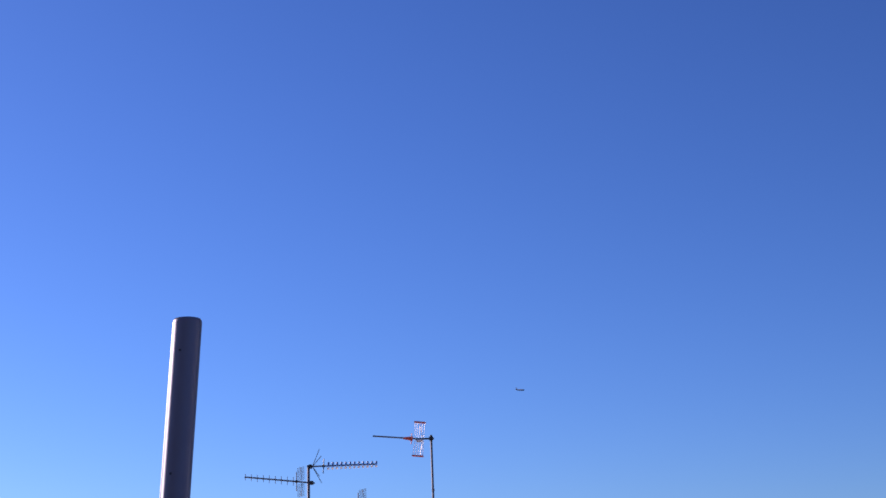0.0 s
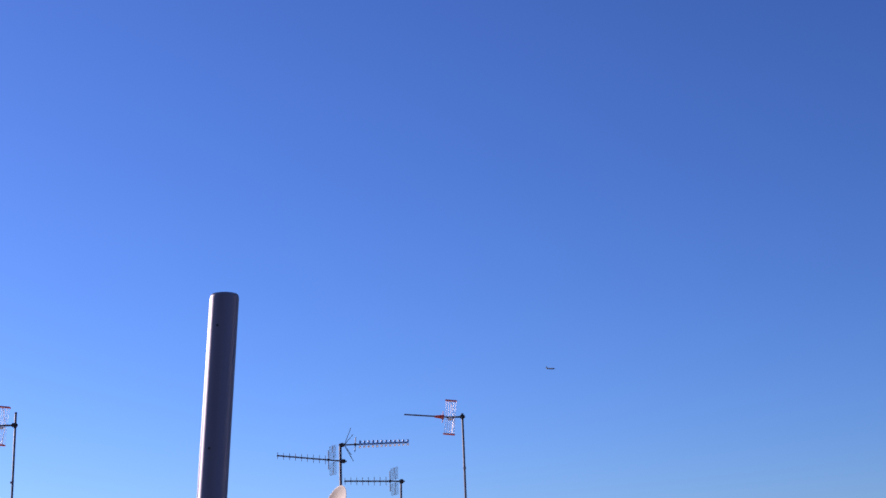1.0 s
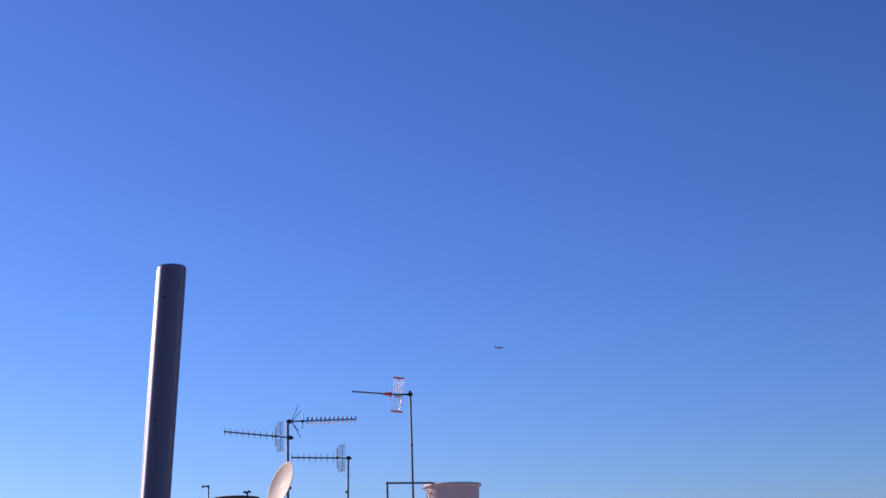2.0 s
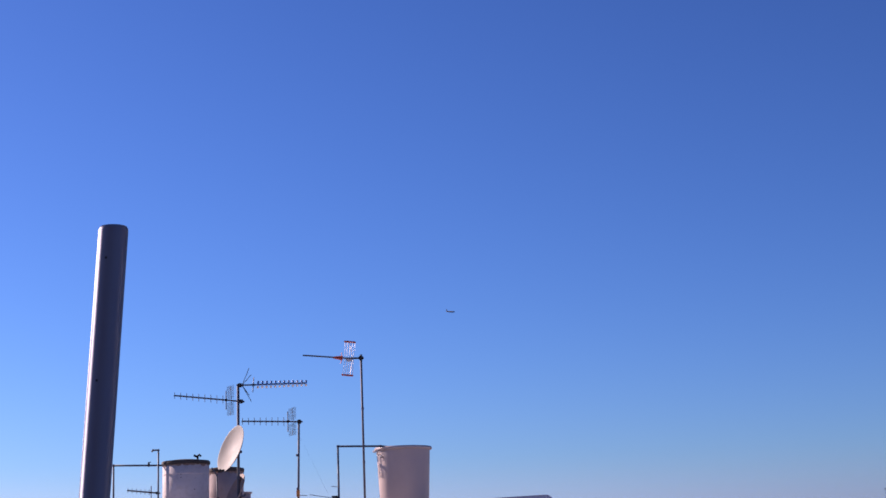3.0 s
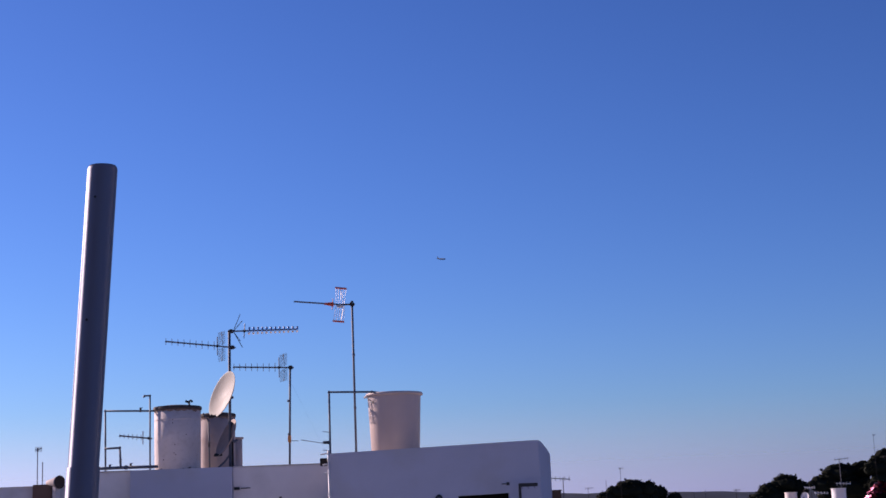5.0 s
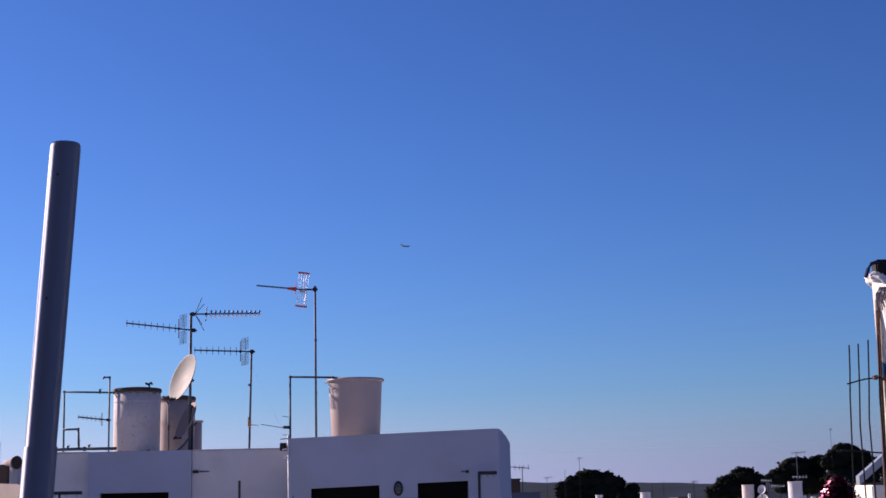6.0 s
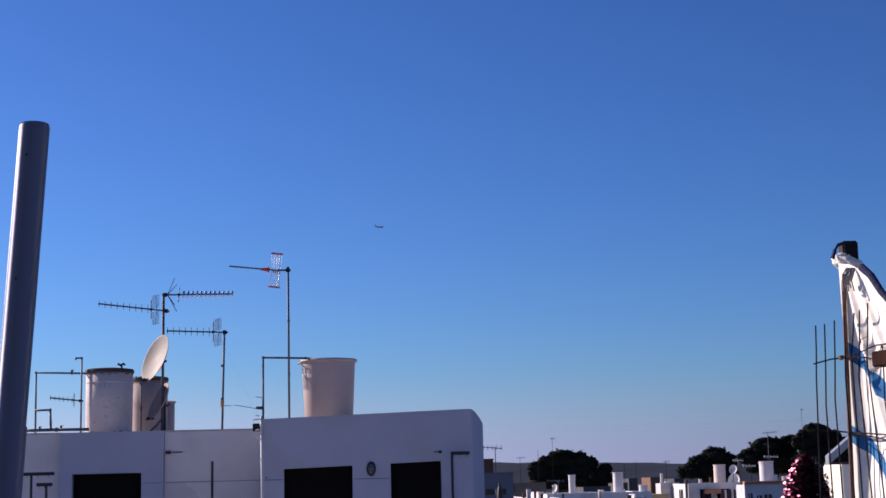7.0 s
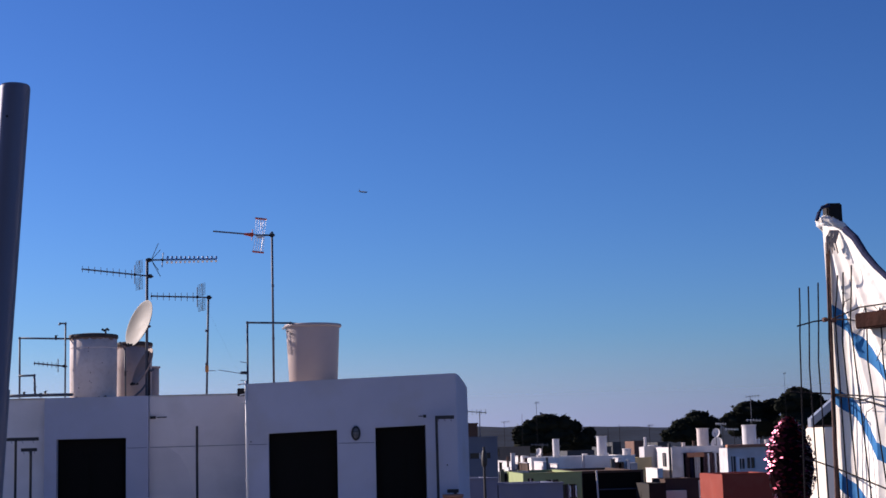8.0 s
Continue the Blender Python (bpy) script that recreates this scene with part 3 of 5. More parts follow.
def pipe(points, r, label, name="pipe", valves=()):
    t = thing(name, points[0], label, "pipe")
    base = Vector(points[0])
    bm = bmesh.new()
    for p, q in zip(points, points[1:]):
        tube([Vector(p) - base, Vector(q) - base], r, 10, bm)
    part("tube", bm, PIPE, t, smooth=True)
    for p in list(points)[1:-1]:
        q = Vector(p) - base
        part("elbow", lathe([(0, -r * 1.5), (r * 1.2, -r), (r * 1.4, 0), (r * 1.2, r), (0, r * 1.5)], 10), PIPE, t).location = q
    for v in valves:
        q = Vector(v) - base
        k = part("valve", tube([q + Vector((0, 0, -0.03)), q + Vector((0, 0, 0.05))], 0.02, 8), BLACKPL, t)
        part("lever", tube([q + Vector((-0.02, 0, 0.05)), q + Vector((0.04, 0, 0.055))], 0.006, 6), BLACKPL, k)
    return t


pipe([(-1.372, 25.5, 6.5), (-1.365, 25.5, 10.60), (-0.62, 25.6, 10.585), (-0.5, 25.8, 10.585)], 0.018, "grey steel water pipe rising and bending to the tub")
pipe([(-5.61, 27.2, RZ), (-5.62, 27.2, 10.54), (-4.66, 27.3, 10.515)], 0.018, "grey steel water pipe bending over to the tank", valves=[(-4.98, 27.27, 10.53)])
pipe([(-4.80, 27.25, RZ), (-4.80, 27.25, 10.80), (-4.90, 27.25, 10.80), (-4.925, 27.25, 10.77)], 0.016, "thin grey vent pipe with a hooked top")
pipe([(-5.61, 27.1, 9.84), (-5.33, 27.1, 9.845), (-5.31, 27.1, 9.48)], 0.02, "short grey pipe loop with stop valve", valves=[(-5.32, 27.1, 9.58)])
pipe([(-5.86, 27.05, 9.475), (-5.2, 27.05, 9.48), (-4.62, 27.05, 9.475)], 0.03, "dark pipe running along the roof edge", valves=[(-5.12, 27.05, 9.50), (-5.5, 27.05, 9.49)])
pipe([(-3.775, 27.8, RZ), (-3.79, 27.8, 10.33), (-3.875, 27.7, 10.47)], 0.014, "dark tank overflow pipe", valves=[(-3.78, 27.78, 9.86)])


def mast(at, h, label, r=0.02, lean=0.0):
    t = thing("antenna_mast", at, label, "mast", "television masts")
    part("tube", tube([(0, 0, 0), (lean * 0.5, 0, h * 0.5), (lean, 0, h)], r, 10), GALV, t, smooth=True)
    part("cap", lathe([(r, h), (r * 1.15, h), (r * 1.15, h + 0.02), (0, h + 0.025)], 10), BLACKPL, t).location = (lean, 0, 0)
    for z in (0.33, 0.66):
        part("joint", lathe([(r, h * z), (r * 1.25, h * z), (r * 1.25, h * z + 0.04), (r, h * z + 0.04)], 10), GALV, t)
    part("foot", lathe([(0, 0), (0.06, 0), (0.06, 0.02), (r, 0.05)], 12), GALV, t)
    return t


def yagi(at, way, length, label, upright=True, n=9, size=0.16, grid=0.0, cross=False, metal=None, spread=1.0, small=0.72, mesh=0.07, gc=0.13, dip=0.2):
    """A television aerial whose boom leaves the mast along way, with its rods upright or level."""
    t = thing("tv_antenna", at, label, "antenna", "television antennas")
    d = Vector(way).normalized()
    ax = Vector((0, 0, 1)) if upright else Vector((0.0, 0.53, 0.85)).normalized()
    metal = metal or ANTENNA
    part("boom", tube([d * -0.06, d * length], 0.0145, 8), ANTENNA, t)
    part("clamp", block(-0.05 * small, 0.05 * small, -0.04, 0.04, -0.05 * small, 0.05 * small, 0.01), BLACKPL, t)
    for k in range(n):
        s = length * (1 - 0.72 * (k / (n - 1)) ** spread)
        c = d * (s - 0.01)
        L = size * (0.75 + 0.25 * k / n)
        q = part("director", tube([c - ax * L / 2, c + ax * L / 2], 0.0055 if metal is ANTENNA else 0.02, 14), metal, t, smooth=metal is not ANTENNA)
        part("holder", tube([c - d * 0.014 - Vector((0, 0, 0.004)), c + d * 0.014 - Vector((0, 0, 0.004))], 0.018 * small if metal is ANTENNA else 0.017, 8), BLACKPL, q)
    c = d * (length * dip)
    part("dipole", tube([c - ax * size * 1.1, c + ax * size * 1.1], 0.009, 6), ANTENNA, t)
    part("dipole_box", block(c.x - 0.03 * small, c.x + 0.03 * small, c.y - 0.03, c.y + 0.03, c.z - 0.03 * small, c.z + 0.03 * small, 0.005), BLACKPL, t)
    if grid:
        sidew = d.cross(Vector((0, 0, 1))).normalized()
        for sgn in (1, -1):
            g = part("reflector", tube([d * (gc - 0.02) + Vector((0, 0, sgn * 0.02)), d * gc + Vector((0, 0, sgn * grid))], 0.005, 6), ANTENNA, t)
            rods = 12
            for k in range(rods):
                z = sgn * (0.035 + (grid - 0.035) * k / (rods - 1))
                p = d * gc + Vector((0, 0, z))
                part("rod", tube([p - sidew * 0.2 - d * mesh, p + sidew * 0.2 + d * mesh], 0.0025, 5), MESH, g)
            for s2 in (-0.2, -0.12, -0.04, 0.04, 0.12, 0.2):
                q = d * (gc + mesh * s2 / 0.2) + sidew * s2
                part("rod", tube([q + Vector((0, 0, sgn * 0.035)), q + Vector((0, 0, sgn * grid))], 0.0024, 5), MESH, g)
    if cross:
        for sgn in (1, -1):
            for s2 in (-1, 1):
                sidew = (d.cross(Vector((0, 0, 1))).normalized() + Vector((0, 0, 0.42))).normalized()
                part("reflector_arm", tube([d * 0.04, d * 0.19 + Vector((0, 0, sgn * 0.25)) + sidew * 0.12 * s2], 0.006, 6), MESH, t)
    return t


mast((-3.275, 26.9, RZ), 2.57, "grey steel mast carrying two television aerials", 0.026, 0.008)
yagi((-3.20, 26.8, 11.60), (-1, 0.02, 0.127), 1.25, "grey yagi aerial with upright rods and grid reflector", True, 9, 0.16, 0.27, small=0.7, mesh=0.09, gc=0.2, dip=0.225)
yagi((-3.22, 26.8, 11.90), (1, -0.06, -0.01), 1.24, "yagi aerial with level rods glinting in the sun", False, 12, 0.155, 0, True, GLINT)
mast((-2.195, 26.95, RZ), 1.85, "thin grey steel mast with yellow amplifier box", 0.02, 0.04)
amp = thing("mast_amplifier", (-2.185, 26.93, 9.82), "small orange mast amplifier box on the mast", "box")
part("body", block(-0.03, 0.03, -0.05, 0.0, 0, 0.13, 0.01), ORANGEPL, amp)
part("cable", tube([(0.03, -0.02, 0.03), (0.16, -0.02, 0.025)], 0.006, 6), BLACKPL, amp)
yagi((-2.14, 26.87, 11.195), (-1, 0.02, 0.045), 1.06, "grey yagi aerial with upright rods and mesh reflector", True, 8, 0.17, 0.25, mesh=0.085)
yagi((-4.82, 27.24, 10.01), (-1, 0.0, 0.12), 0.55, "small yagi aerial on the vent pipe", True, 6, 0.11, small=0.5)


def corner_reflector(at, label, flip=1):
    t = thing("tv_antenna", at, label, "antenna", "television antennas")
    part("clamp", block(-0.04, 0.04, -0.04, 0.04, -0.03, 0.035, 0.01), BLACKPL, t)
    part("arm", tube([(0.05, 0, 0), (-0.28 * flip, 0, 0.005)], 0.016, 8), BLACKPL, t)
    part("boom", tube([(-0.28 * flip, 0, 0.01), (-1.04 * flip, -0.02, 0.085)], 0.014, 8), ANTENNA, t)
    b = part("dipole_housing", tube([(-0.50 * flip, 0, 0.028), (-0.40 * flip, 0, 0.02), (-0.33 * flip, 0, 0.01)], 0.018, 10, None, 0.045), REDPL, t, "red plastic dipole housing")
    part("dipole", tube([(-0.36 * flip, -0.02, -0.09), (-0.34 * flip, -0.02, 0.11)], 0.007, 6), REDPL, b)
    part("balun", block(-0.27, -0.15, -0.09, -0.03, -0.06, -0.01, 0.015), WHITEPIPE, t, "white connection cap")
    for sgn in (1, -1):
        r = part("reflector", tube([(-0.15 * flip, 0, 0.02 * sgn), (-0.20 * flip, 0, 0.29 * sgn)], 0.006, 6), SHINY, t)
        cx = (-0.19 if sgn > 0 else -0.25) * flip
        bar = block(-0.105, 0.105, -0.05, 0.05, -0.011, 0.011, 0.005)
        bmesh.ops.rotate(bar, verts=bar.verts, matrix=Matrix.Rotation(radians(7), 3, "Y"))
        bmesh.ops.translate(bar, verts=bar.verts, vec=(cx, 0, sgn * 0.30))
        part("end_bar", bar, REDPL, r, "red plastic end bar")
        for k in range(5):
            x = cx + (-0.09 + 0.045 * k)
            for yy in (-0.05, 0.05):
                part("rod", tube([(-0.21 + 0.85 * (x - cx), yy * 0.6, 0.02 * sgn), (x, yy, 0.30 * sgn)], 0.0026, 5), SHINY, r)
    return t


mast((-0.9665, 26.9, 9.41), 2.976, "tall thin grey steel mast behind the parapet", 0.021, -0.005)
corner_reflector((-0.971, 26.85, 12.334), "corner reflector aerial with red end bars on mast").scale = (1.0386, 1.0386, 1.0386)
mast((-9.71, 26.0 + 1.6, 8.9), 3.985, "grey steel mast with red tipped aerial", 0.023, 0.03)
corner_reflector((-9.68, 26.0 + 1.55, 12.645), "large corner reflector aerial with red end bars").scale = (1.22, 1.22, 1.22)
sm = thing("tv_antenna", (-1.365, 25.5, 9.72), "small weathered aerial clamped to the pipe", "antenna", "television antennas")
part("boom", tube([(0.02, 0, -0.03), (-0.5, -0.1, 0.06)], 0.006, 6), ANTENNA, sm)
part("clamp", block(-0.12, -0.02, -0.02, 0.02, -0.02, 0.03, 0.005), BLACKPL, sm)
for k, z in enumerate((0.18, 0.0, -0.14)):
    part("rod", tube([(-0.02, 0, z), (-0.12, -0.15, z + 0.01)], 0.006, 6), ANTENNA, sm)
solo("guy_wire", tube([(-2.13, 26.95, 10.9), (-1.8, 26.9, 10.2), (-1.42, 26.8, 9.42)], 0.0008, 5), GALV, "thin slack guy wire from the mast", "cable")


def dish(at, aim, r, material, label, squash=0.9, feed=True, deep=0.16):
    t = thing("satellite_dish", at, label, "dish", "satellite dishes")
    bm = lathe([(r * k / 8, deep * r * (k / 8) ** 2 * 2) for k in range(9)] + [(r * 1.02, 2.06 * deep * r), (r * 1.02, 1.9 * deep * r)] + [(r * k / 8, deep * r * (k / 8) ** 2 * 2 - 0.02) for k in range(7, -1, -1)], 40)
    q = Vector(aim).to_track_quat("Z", "Y").to_matrix()
    bmesh.ops.scale(bm, verts=bm.verts, vec=(squash, 1, 1))
    bmesh.ops.rotate(bm, verts=bm.verts, matrix=q)
    part("reflector", bm, material, t, smooth=True)
    n = Vector(aim).normalized()
    lo = q @ Vector((0, -r * 0.95, 0.3 * r))
    tip = n * r * 0.95 + lo * 0.35
    if feed:
        a = part("feed_arm", tube([lo, tip], 0.011, 8), GALV, t)
        part("feed_horn", tube([tip, tip - n * 0.10 * r / 0.4 + Vector((0, 0, 0.02))], 0.03, 10), BLACKPL, a)
    else:
        part("feed_arm_stub", tube([lo * 1.02, lo * 1.02 + n * 0.05 - Vector((0, 0, 0.05)), lo * 0.9 + Vector((0.06, 0.05, -0.05))], 0.022, 8), BLACKPL, t)
    part("bracket", tube([n * -0.02, n * -0.12, Vector((0.12, 0.1, -0.02))], 0.025, 8), GALV, t)
    return t


dish((-3.33, 26.75, 10.705), (-0.93, -0.64, 0.42), 0.443, DISH, "cream enamelled satellite dish on the mast", 0.93, False, 0.09)
dish((-3.30, 27.0, 9.93), (-0.95, -0.48, 0.5), 0.36, OLDDISH, "older stained satellite dish below the other", 0.9, False, 0.1)
st = thing("dish_stand", (-3.27, 27.1, RZ), "dark steel stand bolted to the roof edge", "stand")
part("post", tube([(0, 0, 0), (0, 0, 0.9)], 0.035, 10), TIMBER, st)
part("foot", block(-0.16, 0.02, -0.06, 0.06, 0, 0.05, 0.01), TIMBER, st)
part("brace", tube([(-0.28, -0.1, 0.03), (-0.12, -0.05, 0.18), (0, 0, 0.35)], 0.018, 8), GALV, st)

for x, z in ((1.795, 8.43), (1.955, 8.06), (-1.24, 8.52)):
    hk = thing("wall_hook", (x, BY, z), "small dark iron hook in the white wall", "hook", "wall hooks")
    part("pin", tube([(0, 0.01, 0), (0, -0.03, 0), (0, -0.036, 0.012)], 0.009, 6), BLACKPL, hk)

# crumbled mortar and dirt along the roof edge under the tanks
rng = random.Random(12)
bm = bmesh.new()
for k in range(46):
    x = rng.uniform(-5.5, -3.0) if k % 3 else rng.uniform(-4.8, -3.8)
    r = bmesh.ops.create_icosphere(bm, subdivisions=1, radius=rng.uniform(0.012, 0.035))
    sx, sz, yy = rng.uniform(1.0, 2.6), rng.uniform(0.4, 0.8), rng.uniform(26.3, 26.9)
    for v in r["verts"]:
        v.co = Vector((x + v.co.x * sx, yy + v.co.y, RZ + 0.012 + v.co.z * sz + (0.04 if yy < 26.44 and not -4.93 < x < -3.13 else 0)))
solo("rubble", bm, CEMENTLID, "dark crumbled mortar along the roof edge", "rubble", "stuff")

lh = thing("low_house", (0, 0, 0), "lower white house beside the older one", "house")
part("wall", block(-12.0, -6.9, 26.2, 32.0, EZB, 8.6, 0.02), WHITE, lh)
part("roof", block(-12.05, -6.85, 26.15, 32.05, 8.602, 8.9, 0.02), ROOFTOP, lh)


# ---- the town beyond ----
def house(name, x0, x1, z0, z1, y0, depth, wall, label, holes=(), roof=None, parapet=0.12, category="house"):
    """A flat-roofed house down to the ground; holes (x0, x1, z0, z1) are its windows and doors."""
    t = thing(name, (0, 0, 0), label, category, "houses of the town")
    part("wall", pierced_wall(x0, x1, 0, z1, y0, 0.25, list(holes)), wall, t)
    part("wall", block(x0, x0 + 0.25, y0 + 0.254, y0 + depth, 0, z1), wall, t)
    part("wall", block(x1 - 0.25, x1, y0 + 0.254, y0 + depth, 0, z1), wall, t)
    part("wall", block(x0, x1, y0 + depth + 0.004, y0 + depth + 0.25, 0, z1), wall, t)
    part("roof", block(x0 + 0.254, x1 - 0.254, y0 + 0.254, y0 + depth - 0.004, z1 - 0.4, z1 - parapet), roof or ROOFTOP, t)
    part("coping", block(x0 - 0.04, x1 + 0.04, y0 - 0.04, y0 + 0.26, z1 + 0.002, z1 + 0.05, 0.01), wall, t)
    for a, b, c, d in holes:
        # wide openings are closed by a near-black sheet for the shade within
        w = part("window", block(a + 0.003, b - 0.003, y0 + 0.14, y0 + 0.17, c, d), SHADOWGLASS if b - a < 1.6 else SHADEBLACK, t, "dark recessed opening")
        if b - a < 1.6:
            part("frame", block((a + b) / 2 - 0.03, (a + b) / 2 + 0.03, y0 + 0.1, y0 + 0.136, c, d), PALE, w)
    return t


def stair_head(x0, x1, z1, y, deep, label, wall=None):
    """A small whitewashed block whose long flank faces the sun."""
    t = thing("stair_head", ((x0 + x1) / 2, y, 0), label, "roof block", "stair heads")
    w = (x1 - x0) / 2
    part("wall", block(-w, w, 0, deep, 0, z1, 0.02), wall or PALE, t)
    part("coping", block(-w - 0.03, w + 0.03, -0.03, deep + 0.03, z1 + 0.002, z1 + 0.05, 0.01), wall or PALE, t)
    return t


def chimney(x0, x1, z0, z1, y, label, material=None):
    t = thing("chimney", ((x0 + x1) / 2, y, z0), label, "chimney", "chimneys of the town")
    r = (x1 - x0) / 2
    part("shaft", lathe([(r * 0.92, -0.4), (r * 0.92, z1 - z0 - 0.06)], 20), material or PALE, t, smooth=True)
    part("cap", lathe([(r * 0.92, z1 - z0 - 0.06), (r, z1 - z0 - 0.06), (r, z1 - z0 - 0.01), (r * 0.8, z1 - z0), (0, z1 - z0)], 20), material or PALE, t)
    return t


def far_mast(at, h, label, bar=0.6, turn=0.0, grounded=False, metal=None):
    t = thing("antenna_mast", at, label, "mast", "television masts")
    part("tube", tube([(0, 0, -at[2] if grounded else -0.4), (0, 0, h)], 0.02, 6), WIRE if grounded else GALV, t)
    if bar:
        b = part("boom", tube([(-bar * 0.35, 0, h - 0.1), (bar * 0.65, 0, h - 0.02)], 0.02, 6), metal or ANTENNA, t)
        for k in range(5):
            x = -bar * 0.3 + bar * 0.22 * k
            part("rod", tube([(x, 0, h - 0.17), (x, 0, h + 0.05)], 0.012, 5), metal or ANTENNA, b)
    t.rotation_euler.z = radians(turn)
    return t


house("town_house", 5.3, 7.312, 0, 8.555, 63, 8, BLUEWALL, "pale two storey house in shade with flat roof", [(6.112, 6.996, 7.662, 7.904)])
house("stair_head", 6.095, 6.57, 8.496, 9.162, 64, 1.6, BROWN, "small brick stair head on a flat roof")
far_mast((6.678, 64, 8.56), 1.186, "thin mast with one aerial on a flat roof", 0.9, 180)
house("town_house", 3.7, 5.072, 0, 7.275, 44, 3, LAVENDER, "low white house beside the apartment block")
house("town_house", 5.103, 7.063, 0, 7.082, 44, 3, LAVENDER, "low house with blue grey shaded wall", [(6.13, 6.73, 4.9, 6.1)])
par = thing("closed_parasol", (4.589, 43, 7.3), "closed dark parasol on a pole above the parapet", "parasol")
part("pole", tube([(0, 0, -7.4), (0, 0, 0.95)], 0.04, 8), BLACKPL, par)
part("canopy", lathe([(0.04, 0.36), (0.075, 0.42), (0.085, 0.6), (0.06, 0.8), (0.02, 0.9)], 12, wob=0.2), BLACKPL, par, smooth=True)
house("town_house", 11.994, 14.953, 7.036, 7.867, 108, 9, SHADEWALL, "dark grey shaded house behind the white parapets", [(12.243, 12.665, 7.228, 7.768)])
house("town_house", 9.978, 11.792, 6.065, 6.526, 86, 1.2, PALE, "white house with sunlit parapet", [(10.041, 10.679, 5.883, 6.41), (10.846, 11.25, 5.863, 6.39)])
stair_head(11.911, 12.084, 6.967, 88, 5.984, "small white stair head with sunlit flank")
stair_head(13.242, 13.454, 6.973, 90, 6.155, "white stair head with sunlit flank")
stair_head(14.198, 14.34, 6.801, 90.5, 4.025, "low white roof block with sunlit flank")
stair_head(11.429, 11.572, 7.011, 91, 9.377, "low whitewashed roof wall catching the sun")
stair_head(10.774, 10.877, 6.736, 87.5, 6.25, "low whitewashed roof wall catching the sun")
stair_head(12.915, 13.295, 7.269, 97, 3.859, "small white stair head on a roof")
stair_head(19.840, 20.187, 6.419, 87.5, 3.2, "low sunlit white annex wall", CHALK)
stair_head(18.365, 18.583, 7.055, 92, 3.404, "low white roof wall catching the sun")
house("town_house", 13.069, 19.885, 6.328, 7.197, 94, 8, CHALK, "long low white house with chimneys")
house("town_house", 10.507, 13.726, 0, 6.574, 79, 9, GREEN, "olive green painted house with dark openings", [(12.609, 13.415, 4.600, 5.963), (11.742, 12.454, 5.837, 6.231), (10.754, 11.093, 5.811, 6.325)], BROWN)
for k in range(4):
    x = 12.888 + 0.16 * k
    solo("curtain", tube([(x + 0.02 * (j % 2), 78.93, 5.872 - 0.2 * j) for j in range(4)], 0.045, 8), WHITECLOTH if k % 2 else TEXTILE, "narrow cloth strip hanging in the green house's opening", "curtain", group="terrace curtains")
house("town_house", 13.908, 17.349, 5.08, 6.557, 80, 10, BROWN, "house with deep dark loggia under its roof", [(13.953, 17.229, 3.0, 6.482)], BROWN)
solo("flag_pole", tube([(14.666 + 0.05, 79.4, 0), (14.666, 79.4, 5.139), (14.618, 79.4, 6.637)], 0.05, 8), PALE, "thin white pole before the dark loggia", "pole")
solo("balcony_rail", tube([(14.873, 80.05, 5.575), (17.199, 80.05, 5.579)], 0.035, 8), GALV, "dull grey rail across the dark loggia", "rail")
chimney(14.707, 15.196, 7.264, 8.407, 95.5, "white round chimney pot on a flat roof")
chimney(17.652, 18.37, 6.996, 8.511, 95.5, "tall white round chimney on a flat roof")
chimney(19.417, 20.024, 6.871, 7.649, 95.8, "short white chimney on a flat roof")
chimney(13.732, 14.072, 7.286, 7.768, 96.2, "small white vent on a stair head")
for a in ((18.381, 18.764, 7.002, 7.376), (19.22, 19.565, 6.941, 7.241), (16.925, 17.307, 7.042, 7.379)):
    chimney(*a, 97, "small white roof vent")
house("town_house", 21.07, 22.3, 5.998, 6.925, 100, 6, YELLOW, "ochre painted house with flat roof")
house("town_house", 23.127, 24.433, 5.829, 7.634, 106, 1.5, GREYWALL, "grey plastered house with flat roof")
chimney(23.335, 23.548, 7.269, 8.349, 107, "slim white chimney on a grey house")
chimney(23.562, 24.241, 6.761, 7.754, 106.8, "broad white chimney on a grey house")
house("town_house", 23.965, 27.676, 5.278, 7.588, 101, 4.6, PALE, "white house with dark terrace opening and striped curtain", [(24.793, 26.93, 5.282, 7.2)])
for k in range(7):
    x = 26.192 + 0.165 * k
    solo("curtain", tube([(x + 0.02 * (j % 2), 100.8, 5.728 + 0.35 * j) for j in range(5)], 0.075, 8), WHITECLOTH if k in (2, 5) else TEXTILE, "striped cloth curtain hanging on the terrace", "curtain", group="terrace curtains")
for x, w, z0, z1, m in ((25.518, 0.42, 5.442, 7.122, WHITECLOTH), (24.876, 0.3, 5.461, 7.122, TEXTILE), (25.197, 0.26, 5.298, 7.122, NAVY)):
    bm = bmesh.new()
    cols = [(bm.verts.new((x + w * k / 8, 100.8 + 0.03 * math.sin(k * 1.7), z1)), bm.verts.new((x + w * (0.05 + 0.9 * k / 8), 100.8 + 0.06 * math.sin(k * 1.7), z0 + 0.03 * math.sin(k)))) for k in range(9)]
    for a, b in zip(cols, cols[1:]):
        bm.faces.new((a[0], b[0], b[1], a[1]))
    bmesh.ops.solidify(bm, geom=bm.faces[:], thickness=0.02)
    solo("laundry", bm, m, "piece of laundry hanging on the terrace", "laundry", group="hanging laundry")
solo("laundry_line", tube([(24.621, 100.8, 7.15), (27.6, 100.8, 7.069)], 0.012, 6), GALV, "thin laundry line across the terrace opening", "cable")
sw = thing("side_window", (23.944 - 0.004, 102.6, 6.25), "dark narrow window on the sunlit flank", "window")
part("pane", block(-0.01, 0.0, 0, 1.1, 0, 0.95), SHADOWGLASS, sw)
